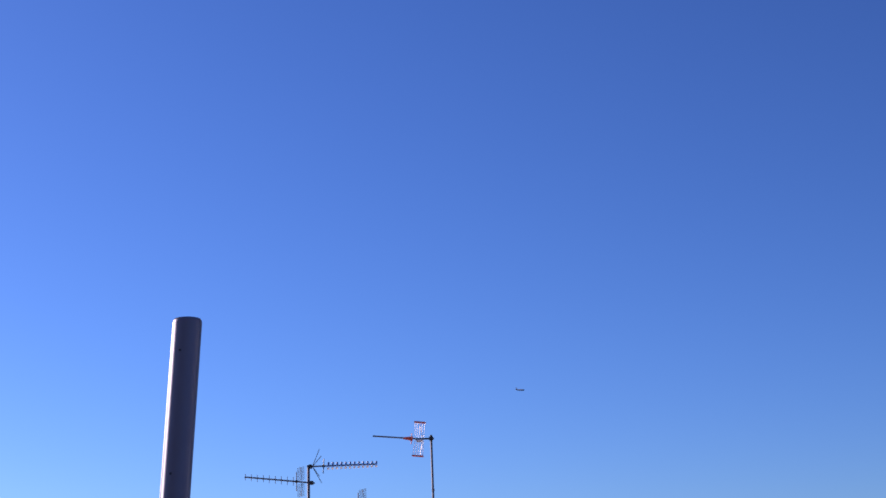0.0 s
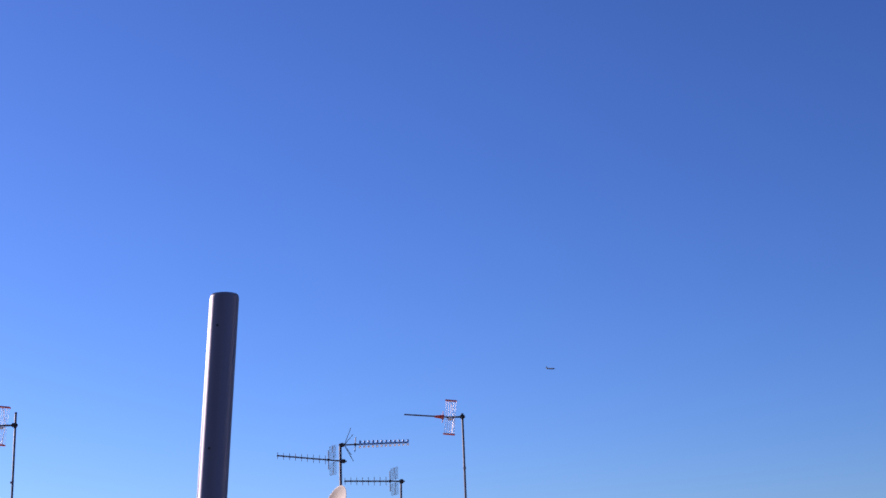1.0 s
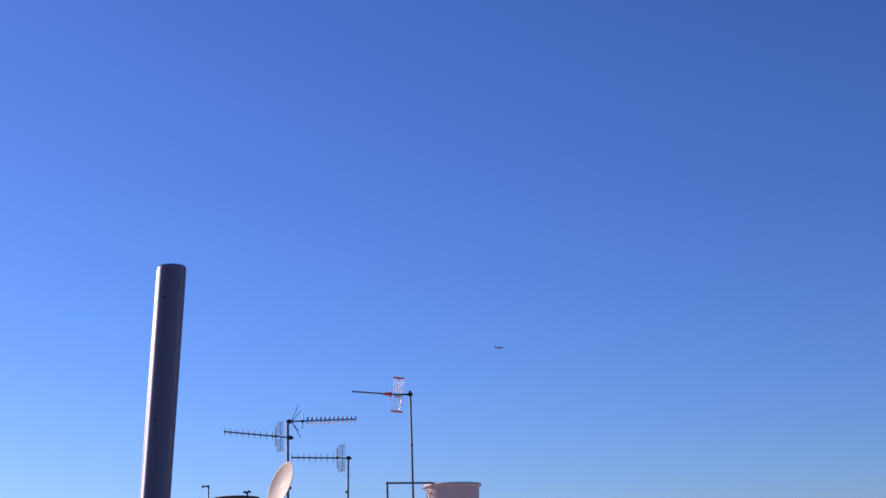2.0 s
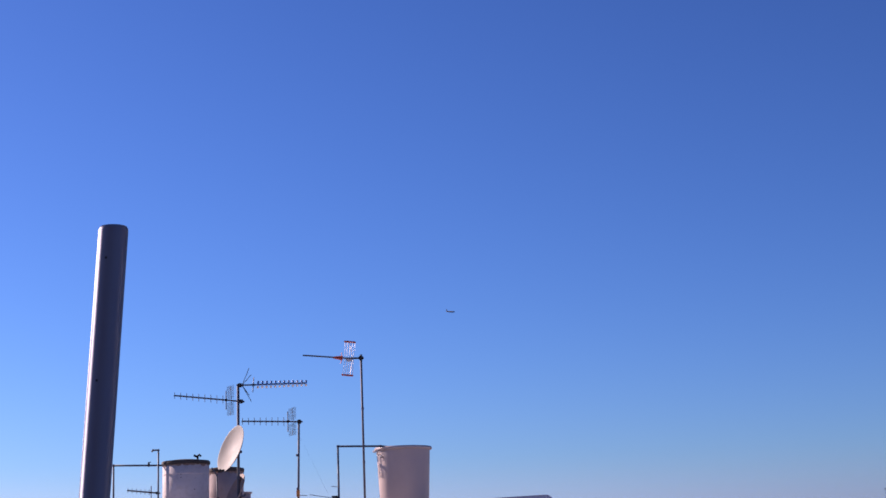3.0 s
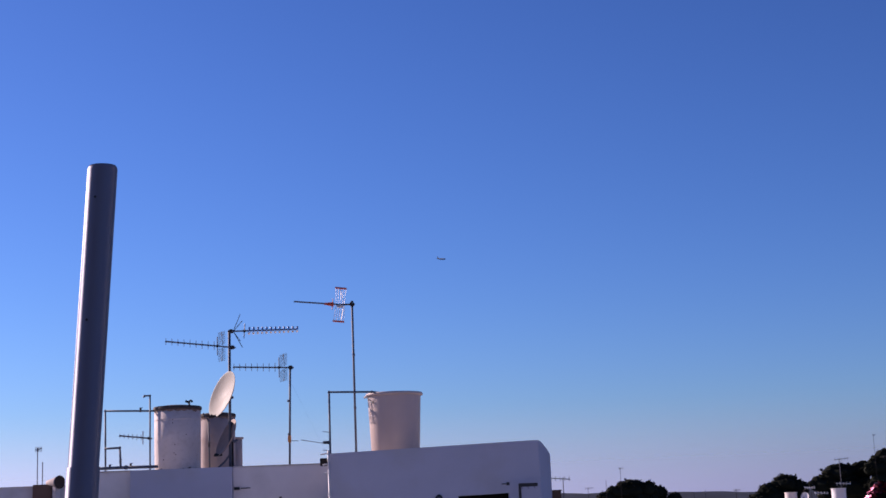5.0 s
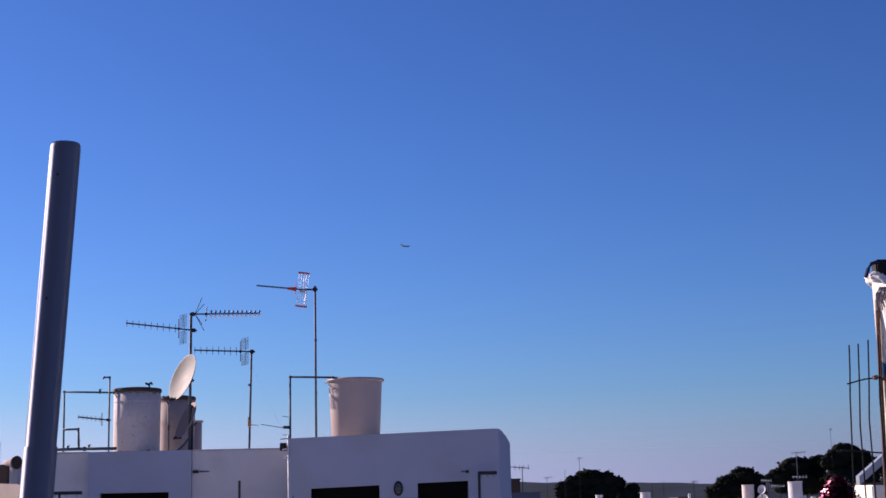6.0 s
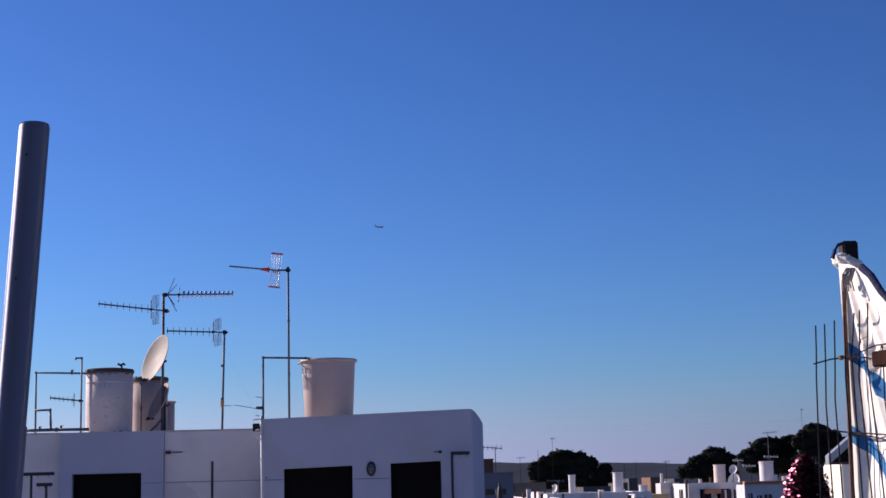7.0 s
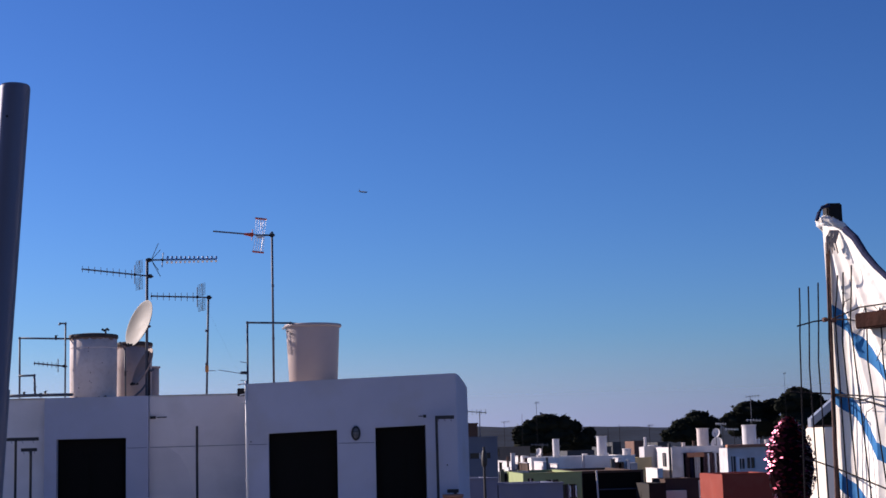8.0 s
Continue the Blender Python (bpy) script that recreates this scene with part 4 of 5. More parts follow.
part("frame", block(-0.03, -0.012, 0.5, 0.56, 0, 0.95), PALE, sw)
solo("awning", block(24.994, 26.163, 100.5, 100.95, 6.886, 7.2, 0.02), TERRACOTTA, "faded red rolled awning over the opening", "awning")
house("town_house", 18.090, 19.917, 5.064, 6.086, 78, 3, BROWN, "dark brown weathered house wall")
house("town_house", 16.753, 17.656, 0, 5.927, 76, 3, TIMBER, "low dark brown lean-to before the white annex")
solo("wall_terrace", block(18.005, 19.149, 77.6, 77.98, 0, 5.498, 0.02), CREAM, "low cream terrace wall", "wall", "structure")
house("town_house", 19.061, 21.809, 5.311, 6.476, 70, 4.1, RED, "brick red painted house with flat roof")
house("town_house", 25.744, 29.969, 5.846, 7.51, 93, 1.75, PALE, "pale house with reddish roof edge", [(27.013, 27.536, 6.187, 6.874), (25.97, 26.268, 5.892, 6.975), (26.525, 26.86, 6.168, 6.818)])
house("town_house", 27.563, 31.477, 5.754, 7.424, 95.3, 6, PALE, "pale house carrying the white water tanks")
solo("roof_edge", block(25.707, 30.044, 92.8, 93.3, 7.488 + 0.06, 7.669 + 0.06, 0.02), TERRACOTTA, "reddish tiled roof edge of the pale house", "trim", "structure")
solo("bed_sheet", block(26.272, 26.495, 92.92, 92.985, 5.886, 6.934, 0.02), WHITECLOTH, "white sheet hanging in a doorway", "laundry")
chimney(26.569, 27.485, 7.593, 8.889, 104, "grey cement water tank on a flat roof", CEMENT)
chimney(28.481, 29.517, 7.547, 9.017, 99, "white cement water tank on a flat roof")
chimney(29.462, 29.901, 7.527, 8.029, 99.5, "small white cistern on a flat roof")
chimney(29.715, 30.11, 7.522, 7.981, 98, "small grey cistern on a flat roof", CEMENT)
for P, r in (((27.402, 101.6, 8.496), 0.33), ((27.55, 102, 7.699), 0.5)):
    d = dish(P, (-0.55, -0.8, 0.3), r, PALE, "white satellite dish on a roof stand", 0.85)
    part("stand", tube([(0, 0.1, -1.4), (0, 0.1, 0)], 0.03, 8), GALV, d)
far_mast((29.375, 99.5, 8.818), 2.226, "tall thin mast with one aerial over the tanks", 1.0)
far_mast((29.92, 106, 7.924), 0.9, "thin mast with a small pale aerial", 1.0, 180, True, SHINY)
far_mast((29.344, 107, 7.942), 1.3, "thin mast with a small pale aerial", 0.8, 180, True, SHINY)
far_mast((31.9, 107, 7.95), 1.5, "thin mast with a small pale aerial", 1.1, 180, True, SHINY)
far_mast((54.435, 170, 11.442), 4.028, "lone tall mast behind the pines", 0.4, grounded=True)
far_mast((21.571, 150, 8.837), 3.373, "tall mast with an aerial behind the pines", 0.5, grounded=True)
far_mast((24.913, 112, 8.29), 1.002, "thin mast with an aerial", 0.5, grounded=True)
far_mast((20.04, 150, 8.877), 2.148, "bare thin grey mast far behind the roofs", 0, grounded=True)
far_mast((16.949, 140, 8.895), 1.298, "thin mast with an aerial", 0.8, grounded=True)
far_mast((27.082, 140, 8.357), 1.032, "bare thin grey mast far behind the roofs", 0, grounded=True)
far_mast((28.191, 140, 8.328), 1.251, "bare thin grey mast far behind the roofs", 0, grounded=True)
far_mast((14.699, 100, 7.541), 0.55, "low aerial on a flat roof", 1.2, 180)
# clutter on the roofs
d = dish((13.806, 95.2, 7.554), (-0.75, -0.6, 0.25), 0.26, PALE, "small white satellite dish on a flat roof", 0.85)
part("stand", tube([(0, 0.06, -0.9), (0, 0.06, 0)], 0.03, 8), GALV, d)
for k, (px, w, h, m) in enumerate(((10.101, 0.34, 0.55, NAVY), (10.436, 0.22, 0.7, TEXTILE), (10.671, 0.3, 0.5, BLACKPL), (11.04, 0.24, 0.6, WHITECLOTH), (11.309, 0.3, 0.45, TEXTILE))):
    bm = bmesh.new()
    zt = 6.47
    cols = [(bm.verts.new((px + w * i / 6, 85.93 + 0.02 * math.sin(i * 1.7 + k), zt)), bm.verts.new((px + w * (0.06 + 0.88 * i / 6), 85.92 + 0.04 * math.sin(i * 1.7 + k), zt - h + 0.03 * math.sin(i + k)))) for i in range(7)]
    for a, b in zip(cols, cols[1:]):
        bm.faces.new((a[0], b[0], b[1], a[1]))
    bmesh.ops.solidify(bm, geom=bm.faces[:], thickness=0.015)
    solo("laundry", bm, m, "dark piece of laundry hung along a roof wall", "laundry", group="hanging laundry")
solo("laundry_line", tube([(10.003, 85.96, 6.47), (11.714, 85.96, 6.47)], 0.012, 6), GALV, "thin laundry line along a roof wall", "cable")
# houses below pines and hill darkened by a shade-coloured wall
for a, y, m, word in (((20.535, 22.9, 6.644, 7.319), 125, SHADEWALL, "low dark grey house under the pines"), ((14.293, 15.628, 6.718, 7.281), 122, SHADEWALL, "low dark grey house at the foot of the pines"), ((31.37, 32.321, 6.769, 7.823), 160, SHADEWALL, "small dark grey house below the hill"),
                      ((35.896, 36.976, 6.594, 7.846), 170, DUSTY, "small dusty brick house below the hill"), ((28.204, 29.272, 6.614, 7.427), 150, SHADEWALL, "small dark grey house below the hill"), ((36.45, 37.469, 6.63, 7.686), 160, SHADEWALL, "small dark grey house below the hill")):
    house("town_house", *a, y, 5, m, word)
stair_head(11.877, 11.979, 6.948, 87, 4.739, "small brown tank shed on a roof", BROWN)
stair_head(19.256, 19.695, 6.704, 92.5, 5.202, "low grey lean-to roof beside the chimney", GREYWALL)
for x0, x1, z0, z1, y, m in ((10.17, 10.34, 6.88, 7.11, 87.0, BROWN),
                             (10.88, 11.02, 7.10, 7.41, 89.0, DUSTY),
                             (11.27, 11.52, 7.36, 7.60, 90.0, PALE),
                             (11.84, 11.98, 7.12, 7.44, 91.0, BROWN),
                             (12.24, 12.42, 6.99, 7.27, 91.0, DUSTY),
                             (10.06, 10.29, 6.52, 6.72, 85.6, SHADEWALL),
                             (10.56, 10.72, 6.43, 6.66, 85.6, NAVY),
                             (13.96, 14.10, 7.07, 7.25, 93.5, SHADEWALL),
                             (16.35, 16.50, 7.12, 7.30, 93.5, CEMENT),
                             (17.91, 18.17, 6.87, 7.05, 92.0, SHADEWALL),
                             (18.14, 18.73, 6.70, 6.84, 92.0, BROWN),
                             (18.91, 19.13, 6.76, 6.97, 92.0, GREYWALL),
                             (23.74, 23.90, 7.71, 7.90, 100.8, SHADEWALL),
                             (25.02, 25.22, 7.71, 7.91, 102.0, CEMENT),
                             (26.03, 26.19, 7.72, 8.00, 103.0, BROWN),
                             (28.11, 28.34, 7.47, 7.69, 94.0, SHADEWALL)):
    bx = thing("vent_shaft", ((x0 + x1) / 2, y, z0), "small weathered vent shaft rising between the roofs", "vent", "vents between the roofs")
    w, h = (x1 - x0) / 2, z1 - z0
    part("body", block(-w, w, 0, 2 * w, -z0, h * 0.85, 0.01), m, bx)
    part("cap", block(-w * 1.12, w * 1.12, -0.05, 2 * w + 0.05, h * 0.85 + 0.002, h, 0.01), m, bx)
# roofs on the other side
house("town_house", -20.0, -10.2, 0, 10.06, 60, 8, PALE, "white house with drum and masts on its roof")
far_mast((-15.30, 60.6, 10.06), 1.62, "thin mast with one small aerial", 0.28)
far_mast((-15.09, 60.6, 10.06), 1.03, "bare leaning thin mast", 0)
solo("roof_wall", block(-15.21, -14.48, 59.5, 59.98, 0, 10.15, 0.02), DUSTY, "low dusty brick wall on the roof edge", "wall")
drum = thing("round_tank", (-14.05, 59.2, 10.21), "pale drum lying on its side with a dark end", "tank")
bm = lathe([(0.0, -0.75), (0.10, -0.75), (0.16, -0.4), (0.24, -0.12), (0.27, 0.0), (0.25, 0.0)], 24)
bmesh.ops.rotate(bm, verts=bm.verts, matrix=Matrix.Rotation(radians(90), 3, "Y") )
part("body", bm, OLDCEMENT, drum, smooth=True)
bm = lathe([(0.0, -0.03), (0.2, -0.02), (0.262, 0.004), (0.27, 0.004)], 24)
bmesh.ops.rotate(bm, verts=bm.verts, matrix=Matrix.Rotation(radians(90), 3, "Y"))
part("end", bm, BROWN, drum, "dark hollow end")
part("stand", block(-0.3, -0.1, -0.12, 0.12, -10.21, -0.15, 0.01), CEMENT, drum)
drum.rotation_euler.z = radians(-38)


# ---- pines ----
def pine(at, crown, h0, h1, label, seed, n=5200, leaf=0.17):
    """A stone pine: trunk, limbs, and clumps of needles round several lobes (x, z, rx, rz)."""
    rng = random.Random(seed)
    t = thing("pine_tree", at, label, "tree", "pines behind the town")
    bm = tube([(0, 0, 0), (0.15, 0.1, h0 * 0.5), (0, 0, h0 + 0.5 * (h1 - h0))], 0.32, 10, None, 0.14)
    part("trunk", bm, BARK, t)
    limbs = bmesh.new()
    for x, z, rx, rz in crown:
        tube([(0, 0, h0 * 0.8), (x * 0.5, rng.uniform(-1, 1), h0 + (z - h0) * 0.4), (x, 0, z)], 0.13, 6, limbs, 0.05)
    part("limbs", limbs, BARK, t)
    bm = bmesh.new()
    lobes = []
    for x, z, rx, rz in crown:      # each lobe is a cushion of smaller ones
        lobes.append((x, z, rx * 0.78, rz * 0.78))
        for k in range(7):
            a = radians(-25 + 38 * k + rng.uniform(-10, 10))
            q = rng.uniform(0.34, 0.5)
            lobes.append((x + math.cos(a) * rx * (1 - q) * 1.02, z + math.sin(a) * rz * (1 - q) * 1.02, rx * q, rz * q))
    crown = lobes
    total = sum(c[2] * c[3] for c in crown)
    for x, z, rx, rz in crown:
        k = int(1.6 * n * rx * rz / total)
        clumps = [(rng.gauss(0, 1), rng.gauss(0, 1), rng.gauss(0, 1)) for _ in range(max(14, k // 60))]
        for i in range(k):
            c = Vector(clumps[i % len(clumps)]).normalized() * (0.75 + 0.25 * ((i % len(clumps)) * 0.37 % 1))
            p = Vector((x + c.x * rx, c.y * rx * 0.8, z + c.z * rz)) + Vector((rng.gauss(0, 1) * 0.09 * rx, rng.gauss(0, 1) * 0.09 * rx, rng.gauss(0, 1) * 0.09 * rz))
            s = leaf * rng.uniform(0.5, 1.3)
            a, b = Vector((rng.gauss(0, 1), rng.gauss(0, 1), rng.gauss(0, 1))).normalized() * s, Vector((rng.gauss(0, 1), rng.gauss(0, 1), rng.gauss(0, 1))).normalized() * s
            bm.faces.new([bm.verts.new(p + a), bm.verts.new(p + b), bm.verts.new(p - a * 0.6 - b * 0.4)])
        r = bmesh.ops.create_icosphere(bm, subdivisions=2, radius=1)
        for v in r["verts"]:
            q = 1 + 0.25 * noise.noise(v.co * 2.2 + Vector((x, z, seed)))
            v.co = Vector((x + v.co.x * rx * 0.88 * q, v.co.y * rx * 0.7 * q, z + v.co.z * rz * 0.88 * q))
    part("crown", bm, PINE, t)
    return t


pine((27.61, 185, 0), [(0.13, 10.19, 2.45, 1.51), (-2.68, 9.11, 1.73, 1.23), (2.3, 10.2, 1.5, 1.2), (-1.41, 10.01, 1.59, 1.08), (-0.41, 7.48, 3.97, 1.3), (0.94, 8.59, 2.6, 1.44), (-1.97, 8.38, 2.31, 1.3), (2.3, 8.69, 1.5, 1.44)], 6.18, 11.70, "dark broad crowned pine behind the roofs", 1, 6000)
pine((33.31, 190, 0), [(-0.93, 9.77, 1.0, 1.0), (0.92, 9.06, 1.0, 0.8), (-0.15, 7.02, 2.37, 1.26), (-0.26, 7.91, 2.22, 1.33)], 5.76, 10.29, "smaller dark pine beside the broad one", 2, 3000)
pine((49.35, 195, 0), [(0.81, 10.28, 2.28, 1.44), (-1.26, 9.41, 1.98, 1.29), (2.5, 9.7, 1.52, 1.22), (-2.49, 8.31, 2.13, 1.29), (1.01, 7.98, 3.04, 1.52), (-0.37, 8.55, 2.74, 1.52)], 6.46, 11.72, "dark rounded pine behind the water tanks", 3, 5000)
pine((56.33, 190, 0), [(-0.21, 11.31, 2.82, 1.48), (-2.57, 10.1, 2.07, 1.33), (2.89, 11.68, 2.22, 1.33), (0.45, 9.28, 4.45, 2.07)], 7.21, 13.01, "dark wide pine among others", 4, 6000)
pine((61.70, 185, 0), [(-0.82, 12.76, 2.31, 1.59), (1.24, 11.98, 1.73, 1.44), (2.83, 10.99, 1.44, 1.44), (-2.15, 11.84, 2.02, 1.44), (-0.05, 9.46, 3.97, 2.31)], 7.15, 14.35, "tall dark pine rising over the roofs", 5, 6500)
pine((71.71, 190, 0), [(-1.79, 10.07, 2.96, 1.93), (2.04, 9.22, 3.7, 1.93)], 7.29, 12.00, "dark pine half behind the sheet", 6, 3000)

# ---- neighbour's house edge beyond the fence ----
nh = thing("neighbour_house", (0, 0, 0), "cream plastered house corner with a sloping collector", "house")
part("wall", block(4.513, 4.513 + 0.25, 13, 13.5, 0, 8.486, 0.01), CREAM, nh)
# grey instead of cream: the shade of this side is put into its colour
part("wall", block(5.202, 6.317, 15, 15.25, 0, 8.245, 0.01), GREYWALL, nh, "grey wall with its shade in the colour")
part("ledge", block(5.045, 6.145, 14.6, 14.98, 8.24, 8.331, 0.01), PALE, nh)
# shade below the collector, given as a dark brown wall
part("wall", block(5.095, 6.187, 14.99, 15.2, 8.33 + 0.002, 8.515), BROWN, nh, "dark wall with its shade in the colour")
bm = bmesh.new()
a, b = Vector((4.707, 13.9, 8.489)), Vector((4.98, 13.9, 8.706))
up = Vector((0, 0, 0.085))
vs = [bm.verts.new(q + o) for o in (Vector((0, 0, 0)), Vector((0, 0.1, 0.0))) for q in (a, b, b + up, a + up)]
for f in ((0, 1, 2, 3), (4, 7, 6, 5), (0, 4, 5, 1), (3, 2, 6, 7), (0, 3, 7, 4), (1, 5, 6, 2)):
    bm.faces.new([vs[i] for i in f])
part("collector", bm, SOLAR, nh, "sloping grey collector panel")

# ---- tinsel tree on the terrace ----
tt = thing("tinsel_tree", (1.75, 5.4, TZ), "small tree of dark crimson glittering foil tinsel", "tree")
part("stem", tube([(0, 0, 0), (0, 0, 1.2)], 0.012, 8), TIMBER, tt)
part("stand", lathe([(0, 0), (0.11, 0), (0.11, 0.03), (0.02, 0.06)], 16), BLACKPL, tt)
rng = random.Random(4)
bm = bmesh.new()
ZT = 8.509 - TZ
prof = [(0.0, 0.01), (0.02, 0.035), (0.046, 0.058), (0.09, 0.078), (0.13, 0.090), (0.204, 0.094), (0.25, 0.085), (0.29, 0.072), (0.4, 0.08), (0.9, 0.10)]
for i in range(1500):
    d = rng.uniform(0.0, 0.85)
    for (d0, r0), (d1, r1) in zip(prof, prof[1:]):
        if d0 <= d <= d1:
            r = r0 + (r1 - r0) * (d - d0) / (d1 - d0)
    a = rng.uniform(0, 2 * math.pi)
    r *= rng.uniform(0.86, 1.02)
    p = Vector((r * math.cos(a), r * math.sin(a), ZT - d))
    n = Vector((math.cos(a), math.sin(a), rng.uniform(-0.5, 0.6))).normalized()
    s1 = (n.cross(Vector((0, 0, 1))).normalized() + Vector((rng.gauss(0, 0.12), rng.gauss(0, 0.12), rng.gauss(0, 0.5)))).normalized() * rng.uniform(0.008, 0.015)
    s2 = n.cross(s1).normalized() * rng.uniform(0.003, 0.006)
    bm.faces.new([bm.verts.new(p + s1), bm.verts.new(p + s2), bm.verts.new(p - s1), bm.verts.new(p - s2)])
tagged(part("tinsel", bm, FOIL, tt), kind="stuff")
# sun glints put in as brighter flakes, turned between sun and eye
bm = bmesh.new()
glint = Vector((-0.80, -0.47, 0.37)).normalized()
for i in range(50):
    d = rng.uniform(0.01, 0.21)
    r = float(np.interp(d, [q[0] for q in prof], [q[1] for q in prof]))
    a = math.atan2(glint.y, glint.x) + rng.gauss(-0.25, 0.22)
    n = (glint + Vector((rng.gauss(0, 0.12), rng.gauss(0, 0.12), rng.gauss(0, 0.12)))).normalized()
    p = Vector((r * 1.01 * math.cos(a), r * 1.01 * math.sin(a), ZT - d))
    s1 = n.cross(Vector((rng.gauss(0, 0.3), 0, 1))).normalized() * rng.uniform(0.005, 0.01)
    s2 = n.cross(s1).normalized() * rng.uniform(0.0025, 0.0045)
    bm.faces.new([bm.verts.new(p + s1), bm.verts.new(p + s2), bm.verts.new(p - s1), bm.verts.new(p - s2)])
tagged(part("tinsel", bm, GLINTFOIL, tt), "pink foil flakes added as painted sun glints", kind="stuff")
bm = bmesh.new()
for i in range(110):
    d = rng.uniform(0.06, 0.30)
    r = 1.02 * float(np.interp(d, [q[0] for q in prof], [q[1] for q in prof]))
    a = rng.uniform(-1.5, 0.2)
    n = Vector((math.cos(a), math.sin(a), rng.uniform(0.2, 0.9))).normalized()
    p = Vector((r * math.cos(a), r * math.sin(a), ZT - d))
    s1 = (n.cross(Vector((0, 0, 1))).normalized() + Vector((0, 0, rng.gauss(0.3, 0.2)))).normalized() * rng.uniform(0.007, 0.013)
    s2 = n.cross(s1).normalized() * rng.uniform(0.002, 0.004)
    bm.faces.new([bm.verts.new(p + s1), bm.verts.new(p + s2), bm.verts.new(p - s1), bm.verts.new(p - s2)])
tagged(part("tinsel", bm, BRONZEFOIL, tt), "dull bronze foil flakes", kind="stuff")
part("core", lathe([(0, ZT - 0.85), (0.07, ZT - 0.8), (0.06, ZT - 0.32), (0.084, ZT - 0.2), (0.08, ZT - 0.13), (0.05, ZT - 0.05), (0, ZT - 0.008)], 20), VELVET, tt)

# ---- wire fence with the sheet ----
FY = 3.9
fence = thing("wire_fence", (1.408, FY, TZ), "bent rusty welded wire mesh fence on the terrace", "fence")
FB = Vector(fence.location)


def strand(points, r, name="wire", material=None):
    return part(name, tube([Vector(p) - FB for p in points], r, 7), material or WIRE, fence)


WIRES = [((1.307, 3.86, 8.842), (1.3, 3.86, 8.703), (1.288, 3.86, 8.275)), ((1.332, 3.86, 8.845), (1.322, 3.86, 8.626), (1.326, 3.86, 8.274)), ((1.36, 3.86, 8.855), (1.348, 3.86, 8.641), (1.353, 3.86, 8.273)),
         ((1.388, 3.86, 8.869), (1.381, 3.86, 8.701), (1.394, 3.886, 8.271)), ((1.405, 3.828, 8.871), (1.4, 3.855, 8.762), (1.402, 3.847, 8.273)), ((1.411, 3.802, 8.876), (1.406, 3.826, 8.698), (1.412, 3.795, 8.274)), ((1.419, 3.759, 8.89), (1.415, 3.782, 8.74), (1.424, 3.734, 8.276)), ((1.43, 3.705, 8.771), (1.429, 3.711, 8.63), (1.44, 3.657, 8.278)),
         ((1.443, 3.641, 8.765), (1.443, 3.642, 8.626), (1.454, 3.583, 8.281)), ((1.458, 3.566, 8.779), (1.458, 3.567, 8.622), (1.468, 3.516, 8.283))]
for top, midp, low in WIRES:
    tv, mv, lv = Vector(top), Vector(midp), Vector(low)
    foot = Vector((lv.x + 0.05, lv.y, TZ))
    strand([tv, tv.lerp(mv, 0.5) + Vector((0.001, 0, 0)), mv, mv.lerp(lv, 0.5), lv, foot], 0.0021)
for pts in (((1.291, 3.85, 8.736), (1.339, 3.85, 8.748), (1.396, 3.876, 8.755), (1.407, 3.818, 8.762), (1.424, 3.734, 8.774), (1.449, 3.609, 8.772), (1.484, 3.436, 8.768)),
            ((1.396, 3.876, 8.755), (1.413, 3.792, 8.747), (1.426, 3.723, 8.734)),
            ((1.262, 3.85, 8.56), (1.391, 3.899, 8.552), (1.444, 3.637, 8.533), (1.478, 3.465, 8.521)),
            ((1.392, 3.894, 8.55), (1.419, 3.762, 8.533), (1.443, 3.64, 8.51), (1.477, 3.47, 8.478)),
            ((1.279, 3.85, 8.387), (1.392, 3.894, 8.35), (1.438, 3.664, 8.301), (1.472, 3.495, 8.265))):
    strand(pts, 0.0021)
for k, pts in enumerate((((1.409, 3.81, 8.781), (1.41, 3.803, 8.796), (1.416, 3.775, 8.801)), ((1.419, 3.759, 8.699), (1.423, 3.741, 8.713), (1.427, 3.72, 8.714)), ((1.421, 3.751, 8.469), (1.425, 3.732, 8.498), (1.431, 3.699, 8.509)), ((1.437, 3.67, 8.628), (1.443, 3.642, 8.663), (1.447, 3.62, 8.683)),
                         ((1.427, 3.721, 8.75), (1.429, 3.708, 8.774), (1.437, 3.668, 8.773), (1.441, 3.652, 8.761)))):
    strand(pts, 0.0011, "tie", TIMBER)
strand([(1.4, 3.88, 8.968), (1.395, 3.88, 8.765), (1.39, 3.88, 8.548), (1.384, 3.88, 8.272), (1.384 + 0.01, 3.88, TZ)], 0.0062, "post", RUST)
for P in ((1.369, 3.85, 8.752), (1.388, 3.84, 8.749)):
    p = Vector(P) - FB
    part("clamp", block(p.x - 0.006, p.x + 0.006, p.y - 0.01, p.y + 0.008, p.z - 0.006, p.z + 0.006, 0.002), RUST, fence)
wp = thing("wooden_post", (1.445, 3.95, TZ), "dark square wooden post under the sheet", "post")
part("post", block(-0.022, 0.0225, -0.02, 0.02, 0, 9.087 - TZ, 0.004), TIMBER, wp)
tp = Vector((-0.026, -0.02, 9.087 - TZ))
part("strap", tube([tp + Vector((0.01, -0.004, -0.008)), tp + Vector((-0.014, -0.012, -0.014)), tp + Vector((-0.024, -0.012, -0.03)), tp + Vector((-0.032, -0.012, -0.052))], 0.0055, 6), NAVY, wp, "loose dark strap end")
beam = thing("rusty_beam", (1.425, 3.71, TZ), "rusty red steel beam end beside the fence", "beam", turn=-71.6)
z0, z1 = 8.714 - TZ, 8.755 - TZ
part("beam", block(0, 0.5, -0.03, 0.03, z0, z1, 0.003), DARKRUST, beam)
part("leg", block(0.35, 0.40, -0.025, 0.025, 0, z0 - 0.002), RUST, beam)

